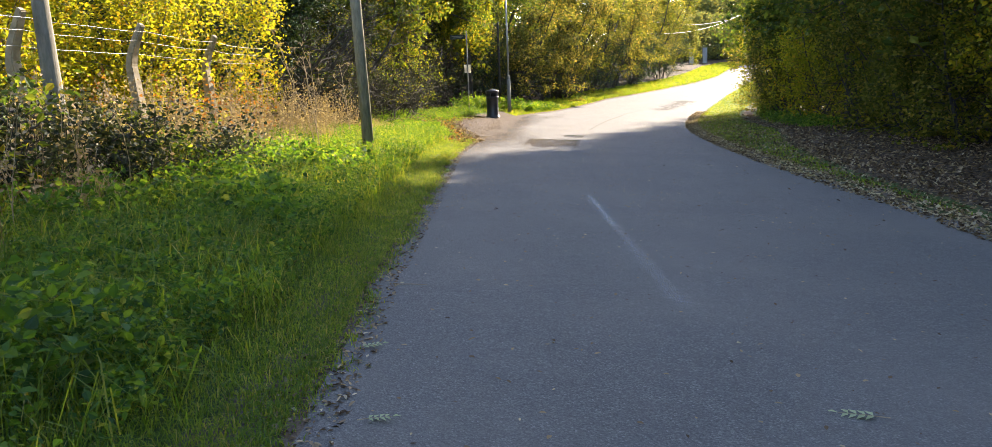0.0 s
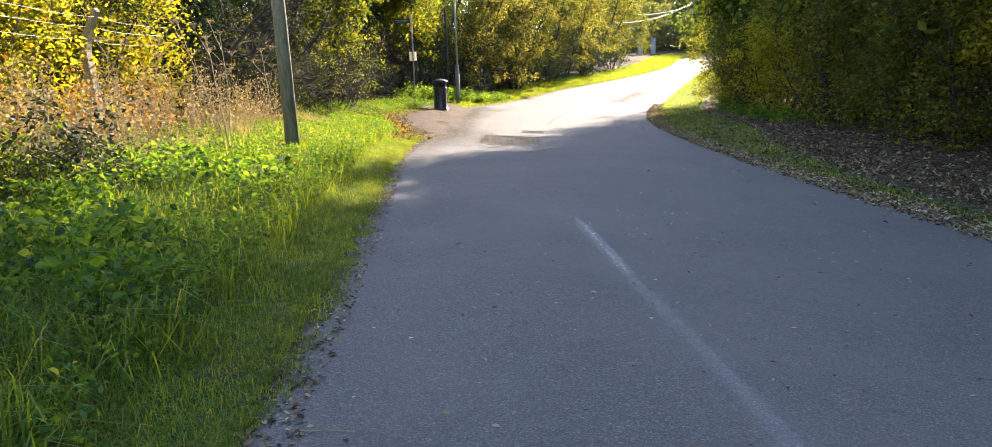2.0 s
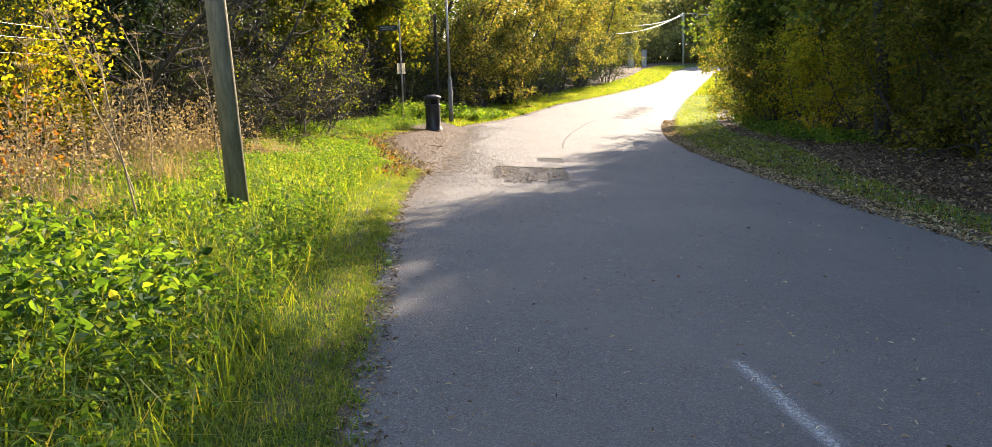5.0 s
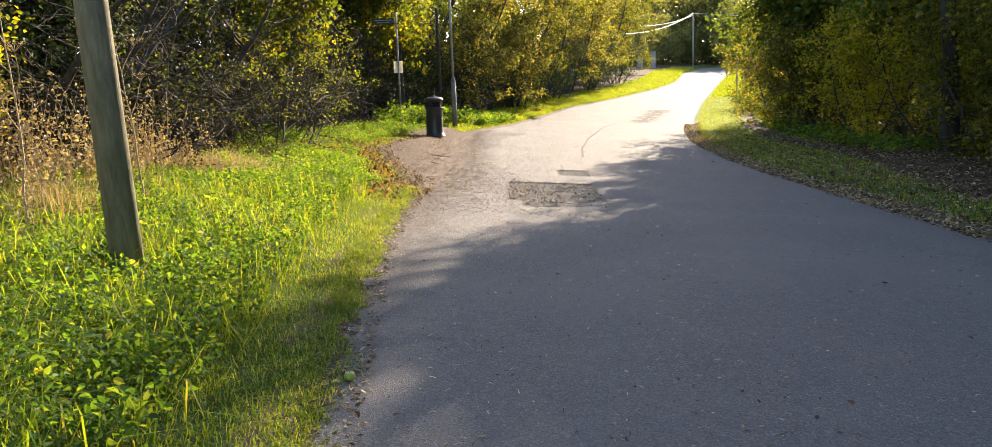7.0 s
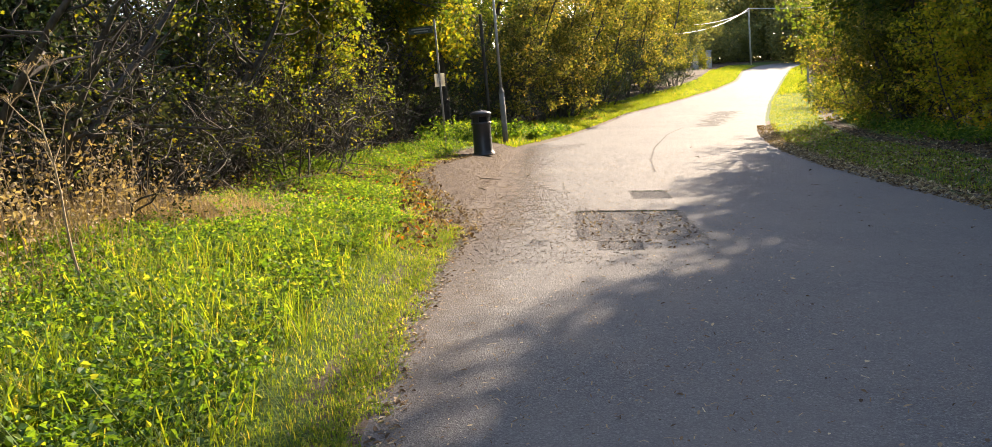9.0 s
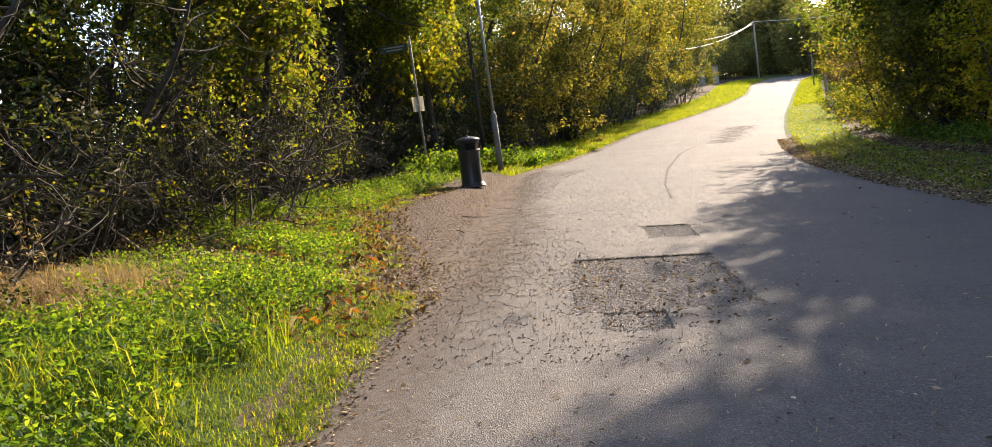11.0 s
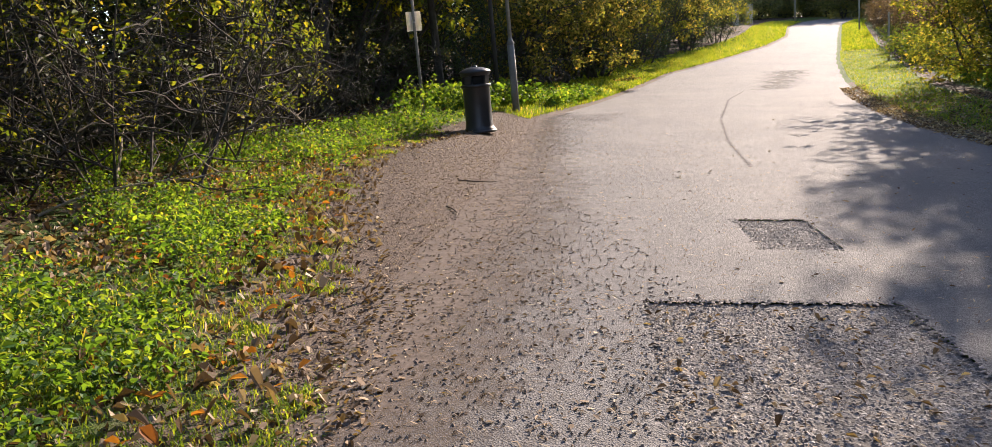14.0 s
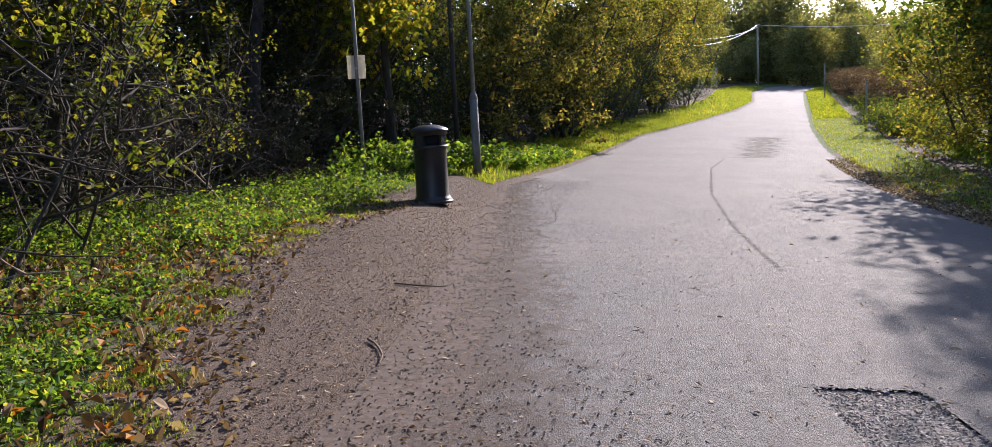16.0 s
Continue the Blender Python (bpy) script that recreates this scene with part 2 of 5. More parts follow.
# Shade inside the wood edge is put into these dark leaf colours.
M_SHADE = leaf_mat("leaves darkened for shade", [(0.0, (0.018, 0.026, 0.016)), (0.6, (0.036, 0.048, 0.024)), (0.9, (0.075, 0.080, 0.040)), (1.0, (0.14, 0.13, 0.06))], 0.3, 0.6)
M_BEECH = leaf_mat("withered beech leaves", [(0.0, (0.045, 0.032, 0.024)), (0.6, (0.12, 0.085, 0.055)), (1.0, (0.24, 0.17, 0.10))], 0.25, 0.6)
# Distance haze is put into these pale leaf colours.
M_FAR = leaf_mat("haze-paled autumn leaves", [(0.0, (0.10, 0.125, 0.06)), (0.5, (0.19, 0.21, 0.09)), (1.0, (0.34, 0.30, 0.13))], 0.55)
M_GRASS = leaf_mat("grass blades", [(0.0, (0.036, 0.085, 0.018)), (0.5, (0.095, 0.185, 0.030)), (0.88, (0.17, 0.25, 0.05)), (1.0, (0.30, 0.30, 0.14))], 0.54, 0.5, (3.7, 2.4, 0.42))
M_WEED = leaf_mat("nettle leaves", [(0.0, (0.020, 0.060, 0.020)), (0.5, (0.060, 0.145, 0.030)), (0.92, (0.13, 0.23, 0.05)), (1.0, (0.20, 0.25, 0.08))], 0.5, 0.42, (3.6, 2.45, 0.42))
M_LITTER = leaf_mat("fallen leaves", [(0.0, (0.045, 0.030, 0.020)), (0.3, (0.12, 0.078, 0.048)), (0.55, (0.25, 0.175, 0.11)), (0.85, (0.40, 0.30, 0.20)), (1.0, (0.58, 0.50, 0.37))], 0.22, 0.75)
M_LITTER_PALE = leaf_mat("pale dry leaves", [(0.0, (0.22, 0.16, 0.09)), (0.5, (0.42, 0.33, 0.20)), (1.0, (0.64, 0.55, 0.38))], 0.2, 0.75)
M_SEED = leaf_mat("dry seed heads", [(0.0, (0.21, 0.155, 0.10)), (0.6, (0.38, 0.30, 0.20)), (1.0, (0.54, 0.46, 0.34))], 0.3, 0.8)
M_RUST = leaf_mat("orange weed leaves", [(0.0, (0.22, 0.08, 0.02)), (1.0, (0.45, 0.22, 0.04))], 0.4, 0.6)


# ---------------------------------------------------------------- mesh makers
def mesh_np(name, verts, faces, material, smooth=False):
    """A mesh from arrays: faces all with the same count of corners."""
    me = bpy.data.meshes.new(name)
    v, f = np.asarray(verts, np.float32), np.asarray(faces, np.int32)
    k = f.shape[1]
    me.vertices.add(len(v))
    me.vertices.foreach_set("co", v.ravel())
    me.loops.add(f.size)
    me.loops.foreach_set("vertex_index", f.ravel())
    me.polygons.add(len(f))
    me.polygons.foreach_set("loop_start", np.arange(0, f.size, k, dtype=np.int32))
    me.polygons.foreach_set("use_smooth", np.full(len(f), smooth))
    me.materials.append(material)
    me.update(calc_edges=True)
    me.validate()
    return me


def part(name, data, material, parent, label=""):
    """One mesh object under a thing or under a part."""
    if isinstance(data, bmesh.types.BMesh):
        me = bpy.data.meshes.new(name)
        data.to_mesh(me)
        data.free()
        me.materials.append(material)
        data = me
    ob = new(name, data)
    if parent is not None:
        ob.parent = parent
    return tagged(ob, label)


def thing(name, x, y, z, label, category, group="", kind="", rz=0):
    ob = new(name)
    ob.matrix_basis = pose(x, y, z, 0, 0, rz)
    return tagged(ob, label, category, group, kind)


def bm_smooth(bm):
    for f in bm.faces:
        f.smooth = True
    return bm


def lathe(profile, n=28):
    """A turned solid from (radius, height) pairs."""
    bm = bmesh.new()
    rings = [[bm.verts.new((r * math.cos(a), r * math.sin(a), z)) for a in (math.tau * k / n for k in range(n))] for r, z in profile]
    for lo, hi in zip(rings, rings[1:]):
        for k in range(n):
            bm.faces.new((lo[k], lo[(k + 1) % n], hi[(k + 1) % n], hi[k]))
    bm.faces.new(rings[0][::-1])
    bm.faces.new(rings[-1])
    return bm


def box(sx, sy, sz, bevel=0.01, at=(0, 0, 0)):
    bm = bmesh.new()
    bmesh.ops.create_cube(bm, size=1, matrix=Matrix.Translation(at) @ Matrix.Diagonal((sx, sy, sz, 1)))
    if bevel:
        bmesh.ops.bevel(bm, geom=bm.edges[:], offset=bevel, segments=2, affect="EDGES")
    return bm


class Tubes:
    """Collects tapered tubes into one mesh."""

    def __init__(self):
        self.v, self.f, self.n = [], [], 0

    def add(self, pts, radii, sides=5):
        pts, radii = np.asarray(pts, float), np.asarray(radii, float)
        way = np.gradient(pts, axis=0)
        way /= np.linalg.norm(way, axis=1, keepdims=True) + 1e-9
        ref = np.where(np.abs(way[:, 2:3]) > 0.9, [[1.0, 0, 0]], [[0, 0, 1.0]])
        a = np.cross(way, ref)
        a /= np.linalg.norm(a, axis=1, keepdims=True) + 1e-9
        b = np.cross(way, a)
        ang = np.arange(sides) * math.tau / sides
        ring = pts[:, None] + radii[:, None, None] * (np.cos(ang)[None, :, None] * a[:, None] + np.sin(ang)[None, :, None] * b[:, None])
        k = np.arange(sides)
        for i in range(len(pts) - 1):
            lo, hi = self.n + i * sides, self.n + (i + 1) * sides
            self.f.append(np.stack([lo + k, lo + (k + 1) % sides, hi + (k + 1) % sides, hi + k], 1))
        self.v.append(ring.reshape(-1, 3))
        self.n += len(pts) * sides

    def mesh(self, name, material):
        return mesh_np(name, np.concatenate(self.v), np.concatenate(self.f), material, True)


def unit(v):
    return v / (np.linalg.norm(v, axis=-1, keepdims=True) + 1e-9)


def leaf_arrays(rng, at, size, wide=0.32, up=0.5, droop=0.3, fold=0.12):
    """Folded pointed leaves at the given places, each of two faces along its midrib."""
    n = len(at)
    way = rng.normal(size=(n, 3))
    way[:, 2] = way[:, 2] * 0.6 - droop
    way = unit(way)
    nor = rng.normal(size=(n, 3))
    nor[:, 2] += up * 2
    side = unit(np.cross(way, nor))
    nor = np.cross(side, way)
    s = (size * rng.uniform(0.6, 1.25, n))[:, None]
    shape = [(0, 0.0, 0), (0.85, 0.22, 0.8), (0.9, 0.55, 0.9), (0, 1.0, -0.4), (-0.9, 0.55, 0.9), (-0.85, 0.22, 0.8)]
    if np.min(size) >= 0.13:
        shape = [(0, 0.0, 0), (1.0, 0.45, 1.0), (0, 1.0, 0), (-1.0, 0.45, 1.0)]
    v = np.stack([at + s * (side * wide * a + way * b + nor * fold * c) for a, b, c in shape], 1).reshape(-1, 3)
    k = np.arange(n)[:, None] * len(shape)
    return v, np.concatenate([k + [[0, q, q + 1]] for q in range(1, len(shape) - 1)], 1).reshape(-1, 3)


def lobed_arrays(rng, at, size, droop=0.5):
    """Larger lobed leaves of six faces."""
    n = len(at)
    way = rng.normal(size=(n, 3))
    way[:, 2] = way[:, 2] * 0.5 - droop
    way = unit(way)
    nor = rng.normal(size=(n, 3)) + [0, 0, 0.6]
    side = unit(np.cross(way, nor))
    nor = np.cross(side, way)
    s = (size * rng.uniform(0.65, 1.2, n))
    shape = [(0, 0, 0), (0.42, 0.12, 0.1), (0.28, 0.42, 0.06), (0.40, 0.66, 0.1), (0, 1.0, -0.05), (-0.40, 0.66, 0.1), (-0.28, 0.42, 0.06), (-0.42, 0.12, 0.1)]
    v = np.stack([at + s[:, None] * (side * a + way * b + nor * c) for a, b, c in shape], 1).reshape(-1, 3)
    k = np.arange(n)[:, None] * 8
    f = np.concatenate([k + [[0, q, q + 1]] for q in range(1, 7)], 1).reshape(-1, 3)
    return v, f


# ---------------------------------------------------------------- ground plan
def rise(y):
    """The lane's long profile: level, then climbing away, easing at the crest."""
    y = np.asarray(y, float)
    u = np.clip(y - 105, 0, 90)
    return np.where(y < 28, 0, np.where(y < 55, 0.0014 * (y - 28) ** 2, np.where(y < 105, 1.02 + 0.0756 * (y - 55), 4.8 + 0.0756 * u - 0.00042 * u * u)))


TILT = 0.066


def lane_z(x, y):
    """The lane falls steadily across, towards its right-hand bank."""
    return rise(y) - TILT * np.clip(np.asarray(x, float), -14, 70)


LEFT = [(1.9, -60), (1.3, -12), (0.9, -5), (0.5, 0.3), (0.2, 2.9), (-0.02, 4.3), (-0.25, 6.4), (-0.6, 9.4), (-1.1, 13.5), (-1.36, 16), (-1.5, 19), (-1.52, 21.5), (-1.55, 24.5),
        (-1.65, 28), (-1.7, 32), (-1.6, 36), (-0.33, 40), (2.8, 51.8), (6.1, 59), (10.4, 69), (14.1, 80), (18.3, 97.5), (23, 111), (31, 128), (44, 146), (62, 163), (110, 190)]
RIGHT = [(7.2, -60), (6.6, -12), (6.35, -5), (6.3, 0.3), (6.25, 2.9), (6.2, 4.3), (6.2, 6.4), (6.15, 9.4), (5.85, 13), (5.65, 16), (5.55, 19), (5.5, 21.5), (5.5, 24.5),
         (5.6, 28), (5.85, 32), (6.3, 36), (7.05, 40.5), (8.6, 47.5), (10.9, 56.5), (15.1, 71), (18.6, 83), (22.9, 97.5), (28, 111), (36, 127), (49, 144), (66, 159), (112, 184)]
LX, LY = np.array(LEFT).T
RX, RY = np.array(RIGHT).T


def left_x(y):
    return np.interp(y, LY, LX)


def right_x(y):
    return np.interp(y, RY, RX)


def wob(x, y, s=1.0, seed=0.0):
    """A smooth uneven field of about +-1."""
    x, y = np.asarray(x, float) * s, np.asarray(y, float) * s
    return (np.sin(x * 1.7 + seed + 1.3 * np.sin(y * 0.9 + seed)) + np.sin(y * 2.1 - seed + 1.1 * np.sin(x * 1.3)) + 0.6 * np.sin(3.7 * x + 2.9 * y + seed)) / 2.6


BAY_Y, BAY_X = np.array([(20.5, -1.7), (21.8, -1.95), (23.4, -2.35), (25.6, -3.0), (27.6, -3.3), (29, -3.05), (31, -2.75), (34, -2.6), (36.5, -2.0), (38, -1.3)]).T


def bay_x(y):
    """The outer edge of the bare worn pull-in beside the tarmac."""
    return np.where((y > 20.5) & (y < 38), np.interp(y, BAY_Y, BAY_X), left_x(y))


def ground_z(x, y):
    x, y = np.asarray(x, float), np.asarray(y, float)
    z = lane_z(x, y)
    dl, dr, db = left_x(y) - x, x - right_x(y), bay_x(y) - x
    inside = (dl < 0) & (dr < 0)
    dip = np.interp(np.maximum(dl, dr), [-0.45, -0.12, 0.0], [-0.06, -0.012, 0.004])
    bank_l = 0.01 + 0.10 * np.clip(db / 1.2, 0, 1) + 0.10 * np.clip((db - 2) / 4, 0, 1) + 0.03 * wob(x, y, 1.1) * np.clip(db, 0, 1)
    lift = 0.19 * np.clip(dl / 0.85, 0, 1) * np.interp(y, [23, 29, 37, 41], [0, 1, 1, 0])
    bay = np.where(db < 0, 0.004, bank_l) + lift
    bank_r = 0.03 + 0.09 * np.clip(dr / 0.8, 0, 1) + 0.28 * np.clip((dr - 1.5) / 4, 0, 1) + 0.035 * wob(x, y, 1.0, 2.0) * np.clip(dr, 0, 1)
    return z + np.where(inside, dip, np.where(dl >= 0, bay, bank_r))


def path_x(y):
    """The trodden footpath on the bank across the lane."""
    return right_x(y) + np.interp(y, [18, 26, 34, 42, 50, 60, 80, 100], [3.6, 3.2, 2.6, 2.4, 2.7, 2.6, 2.2, 1.8])


def soil_of(x, y):
    """1: bare soil or litter; 0: turf."""
    x, y = np.asarray(x, float), np.asarray(y, float)
    dl, dr, db = left_x(y) - x, x - right_x(y), bay_x(y) - x
    s = np.where((dl > -0.1) & (db < 0.25), 1.0, 0.0)
    s = np.maximum(s, np.clip(1 - np.abs(dl) / 0.16, 0, 1) * 0.7)
    fringe = np.clip(1 - (db - 0.25) / 1.6, 0, 1) * ((y > 19) & (y < 33) & (db > 0))
    s = np.maximum(s, 0.6 * fringe)
    s = np.maximum(s, np.clip((db - np.interp(y, [0, 14, 20, 34, 40, 60], [4.2, 3.0, 2.4, 2.0, 2.4, 3.0])) / 0.8, 0, 1) * 0.9 * (dl > 0))
    edge = np.interp(y, [-20, 8, 14, 20, 26, 34, 44, 60], [0.1, 0.2, 0.4, 1.1, 2.1, 3.2, 4.6, 5.5])
    s = np.maximum(s, np.clip((dr - edge) / 0.5, 0, 1) * (dr > 0))
    s = np.maximum(s, np.clip(1 - np.abs(x - path_x(y)) / 0.5, 0, 1) * (y > 16) * (y < 105))
    s = np.maximum(s, np.clip(1 - np.abs(dr - 0.05) / 0.22, 0, 1) * 0.9 * (y < 46))
    return np.where((np.abs(x) > 34) & (y < 60), 0.35, s)


def build_ground():
    xs = np.unique(np.concatenate([np.linspace(-900, -60, 9), np.linspace(-60, -12, 20), np.arange(-12, 14.01, 0.22), np.linspace(14, 40, 52), np.linspace(40, 130, 40), np.linspace(130, 900, 9)]))
    ys = np.unique(np.concatenate([np.linspace(-900, -60, 8), np.linspace(-60, -8, 18), np.arange(-8, 46.01, 0.24), np.linspace(46, 120, 120), np.linspace(120, 220, 50), np.linspace(220, 1200, 10)]))
    gx, gy = np.meshgrid(xs, ys)
    gz = ground_z(gx, gy)
    nx, ny = len(xs), len(ys)
    k = (np.arange(ny - 1)[:, None] * nx + np.arange(nx - 1)[None]).ravel()
    me = mesh_np("ground", np.stack([gx, gy, gz], -1).reshape(-1, 3), np.stack([k, k + 1, k + nx + 1, k + nx], 1), M_GROUND, True)
    at = me.attributes.new("soil", "FLOAT", "POINT")
    at.data.foreach_set("value", soil_of(gx, gy).ravel().astype(np.float32))
    # Where the shade-darkened leaf litter lies: far bank and wood edge.
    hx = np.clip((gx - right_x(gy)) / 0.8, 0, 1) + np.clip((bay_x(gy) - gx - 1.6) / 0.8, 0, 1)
    hm = me.attributes.new("shaded_humus", "FLOAT", "POINT")
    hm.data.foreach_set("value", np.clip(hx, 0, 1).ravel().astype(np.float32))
    tagged(new("ground", me), "grassy verge and bare leaf-strewn soil beside the lane", "ground", kind="structure")


PATCHES = [(-0.10, 1.28, 19.30, 21.66), (0.10, 0.57, 18.70, 19.30), (0.80, 1.37, 22.95, 24.07)]


def build_road():
    ys = np.unique(np.concatenate([np.linspace(-60, -8, 16), np.arange(-8, 60, 0.5), np.arange(60, 190.1, 1.5)]))
    u = np.linspace(0, 1, 15)
    lx, rx = left_x(ys), right_x(ys)
    raw = 0.05 * wob(ys, ys * 0.7, 1.9) + 0.035 * wob(ys, ys, 5.1, 1.0)
    gx = (lx + raw)[:, None] + (rx - lx - raw + 0.04 * wob(ys, ys, 3.0, 4.0))[:, None] * u[None]
    gy = np.repeat(ys[:, None], len(u), 1)
    gz = lane_z(gx, gy)
    bm = bmesh.new()
    vs = [[bm.verts.new((gx[i, j], gy[i, j], gz[i, j])) for j in range(len(u))] for i in range(len(ys))]
    for i in range(len(ys) - 1):
        for j in range(len(u) - 1):
            bm.faces.new((vs[i][j], vs[i][j + 1], vs[i + 1][j + 1], vs[i + 1][j]))
    for x0, x1, y0, y1 in PATCHES:
        for co, no in (((x0, 0, 0), (1, 0, 0)), ((x1, 0, 0), (1, 0, 0)), ((0, y0, 0), (0, 1, 0)), ((0, y1, 0), (0, 1, 0))):
            fs = [f for f in bm.faces if abs(f.calc_center_median().x - (x0 + x1) / 2) < 1.6 and abs(f.calc_center_median().y - (y0 + y1) / 2) < 2.2]
            geom = list({e for f in fs for e in f.edges}) + list({v for f in fs for v in f.verts}) + fs
            bmesh.ops.bisect_plane(bm, geom=geom, plane_co=co, plane_no=no, dist=1e-5)
        inside = [f for f in bm.faces if x0 < f.calc_center_median().x < x1 and y0 < f.calc_center_median().y < y1]
        bmesh.ops.delete(bm, geom=inside, context="FACES")
    part("road", bm_smooth(bm), M_ROAD, None)
    tagged(bpy.data.objects["road"], "worn grey asphalt lane with patches and loose leaves", "road", kind="structure")


def build_patch(rects, label):
    """A sunken repair: a rough bed with loose angular chippings, and the cut edge round it."""
    rng = np.random.default_rng(int(rects[0][2] * 10))
    x0, y0 = rects[0][0], rects[0][2]
    top = thing("road_repair_patch", x0, y0, float(lane_z(x0, y0)), label, "road patch", "road repair patches", "structure")
    top.matrix_basis = top.matrix_basis @ pose(0, 0, 0, 0, math.degrees(math.atan(TILT)), 0)
    bm = bmesh.new()
    vs, fs = [], []
    for a, b, c, d in rects:
        q = [bm.verts.new((x - x0, y - y0, z)) for z in (-0.016, 0.0) for x, y in ((a - 0.01, c - 0.01), (b + 0.01, c - 0.01), (b + 0.01, d + 0.01), (a - 0.01, d + 0.01))]
        bm.faces.new(q[:4])
        m = int((b - a) * (d - c) * 7500)
        q = rng.uniform(0, 1, m) < 0.05
        p = np.stack([rng.uniform(a, b, m) - x0, rng.uniform(c, d, m) - y0, np.full(m, -0.016)], 1)
        rim = np.where(rng.uniform(0, 1, m) < 0.5, 0, 1)
        ex = np.where(rng.uniform(0, 1, m) < 0.5, a, b) - x0 + rng.normal(size=m) * 0.022
        ey = np.where(rng.uniform(0, 1, m) < 0.5, c, d) - y0 + rng.normal(size=m) * 0.022
        p[q & (rim == 0), 0] = ex[q & (rim == 0)]
        p[q & (rim == 1), 1] = ey[q & (rim == 1)]
        p[q, 2] = 0.0
        s = rng.uniform(0.006, 0.019, m)[:, None]
        ang = rng.uniform(0, math.tau, m)
        ring = []
        for k in range(4):
            w = ang + k * math.tau / 4 + rng.uniform(-0.4, 0.4, m)
            ring.append(p + s * np.stack([np.cos(w), np.sin(w), np.zeros(m)], 1))
        tip = p + s * np.stack([rng.uniform(-0.3, 0.3, m), rng.uniform(-0.3, 0.3, m), rng.uniform(0.15, 0.45, m)], 1)
        base = len(vs) and sum(len(v) for v in vs)
        vs.append(np.stack(ring + [tip], 1).reshape(-1, 3))
        k = base + np.arange(m)[:, None] * 5
        fs.append(np.concatenate([k + [[q, (q + 1) % 4, 4]] for q in range(4)], 1).reshape(-1, 3))
    part("bed", bm, M_BED, top)
    part("chippings", mesh_np("chippings", np.concatenate(vs), np.concatenate(fs), M_CHIP), M_CHIP, top)["kind"] = "stuff"


def build_sheet(name, corners, z, material, label, category, nu=4, nv=24, ragged=0.0):
    """A thin skin that lies on the lane, between four corners (near left, near right, far right, far left)."""
    a, b, c, d = [np.array(p, float) for p in corners]
    u, v = np.meshgrid(np.linspace(0, 1, nu), np.linspace(0, 1, nv))
    p = (a * (1 - u[..., None]) + b * u[..., None]) * (1 - v[..., None]) + (d * (1 - u[..., None]) + c * u[..., None]) * v[..., None]
    p = p + ragged * np.stack([wob(p[..., 0], p[..., 1], 9), wob(p[..., 0], p[..., 1], 7, 3)], -1)
    vert = np.concatenate([p, (lane_z(p[..., 0], p[..., 1]) + z)[..., None]], -1).reshape(-1, 3)
    k = (np.arange(nv - 1)[:, None] * nu + np.arange(nu - 1)[None]).ravel()
    me = mesh_np(name, vert, np.stack([k, k + 1, k + nu + 1, k + nu], 1), material)
    uv = me.uv_layers.new(name="UVMap")
    idx = np.empty(len(me.loops), np.int32)
    me.loops.foreach_get("vertex_index", idx)
    uv.data.foreach_set("uv", np.stack([u.ravel()[idx], v.ravel()[idx]], 1).astype(np.float32).ravel())
    return tagged(new(name, me), label, category, kind="structure")


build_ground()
build_road()
build_patch(PATCHES[:2], "sunken L-shaped repair of coarse dark chippings in the lane")
build_patch(PATCHES[2:], "small square sunken repair of coarse chippings in the lane")
build_sheet("tarmac_patch", ((4.5, 43.9), (6.3, 44.2), (9.0, 52.6), (6.5, 52.1)), 0.005, M_WORN, "long dark patch of newer tarmac on the lane", "road patch", 6, 30, 0.06)
build_sheet("road_marking", ((1.76, 7.5), (1.96, 7.5), (1.68, 9.9), (1.50, 9.9)), 0.004, M_PAINT, "worn white painted line on the asphalt", "road marking", 4, 24, 0.02)
build_sheet("road_marking", ((2.14, 4.3), (2.36, 4.3), (1.97, 7.4), (1.78, 7.4)), 0.005, M_PAINT_OLD, "worn white painted line on the asphalt", "road marking", 4, 30, 0.02)


def build_strip(name, ys, x0, x1, z, material, label, category, nu=9):
    """A skin along the lane between two lines across it."""
    u = np.linspace(0, 1, nu)
    gx = x0[:, None] * (1 - u) + x1[:, None] * u
    gy = np.repeat(ys[:, None], nu, 1)
    gz = lane_z(gx, gy) + z
    nv = len(ys)
    k = (np.arange(nv - 1)[:, None] * nu + np.arange(nu - 1)[None]).ravel()
    me = mesh_np(name, np.stack([gx, gy, gz], -1).reshape(-1, 3), np.stack([k, k + 1, k + nu + 1, k + nu], 1), material)
    uv = me.uv_layers.new(name="UVMap")
    idx = np.empty(len(me.loops), np.int32)
    me.loops.foreach_get("vertex_index", idx)
    uu = np.stack([np.repeat(u[None], nv, 0), np.repeat(np.linspace(0, 1, nv)[:, None], nu, 1)], -1).reshape(-1, 2)
    uv.data.foreach_set("uv", uu[idx].astype(np.float32).ravel())
    return tagged(new(name, me), label, category, kind="structure")


sy = np.arange(12.0, 37.6, 0.25)
build_strip("soil_film", sy, left_x(sy) - 0.12, left_x(sy) + np.interp(sy, [12, 17, 21, 26, 32, 37.5], [0.55, 0.9, 1.15, 1.35, 1.05, 0.5]), 0.004, M_DIRT, "brown soil trodden over the edge of the tarmac", "soil")
sy = np.arange(27.5, 44.0, 0.3)
seam = np.interp(sy, [27.5, 30.8, 35, 40.6, 44], [1.58, 1.83, 2.36, 3.42, 4.5])
build_strip("road_seam", sy, seam - 0.06, seam + 0.06, 0.004, M_SEAM, "dark curved seam worn into the asphalt", "road seam", 3)

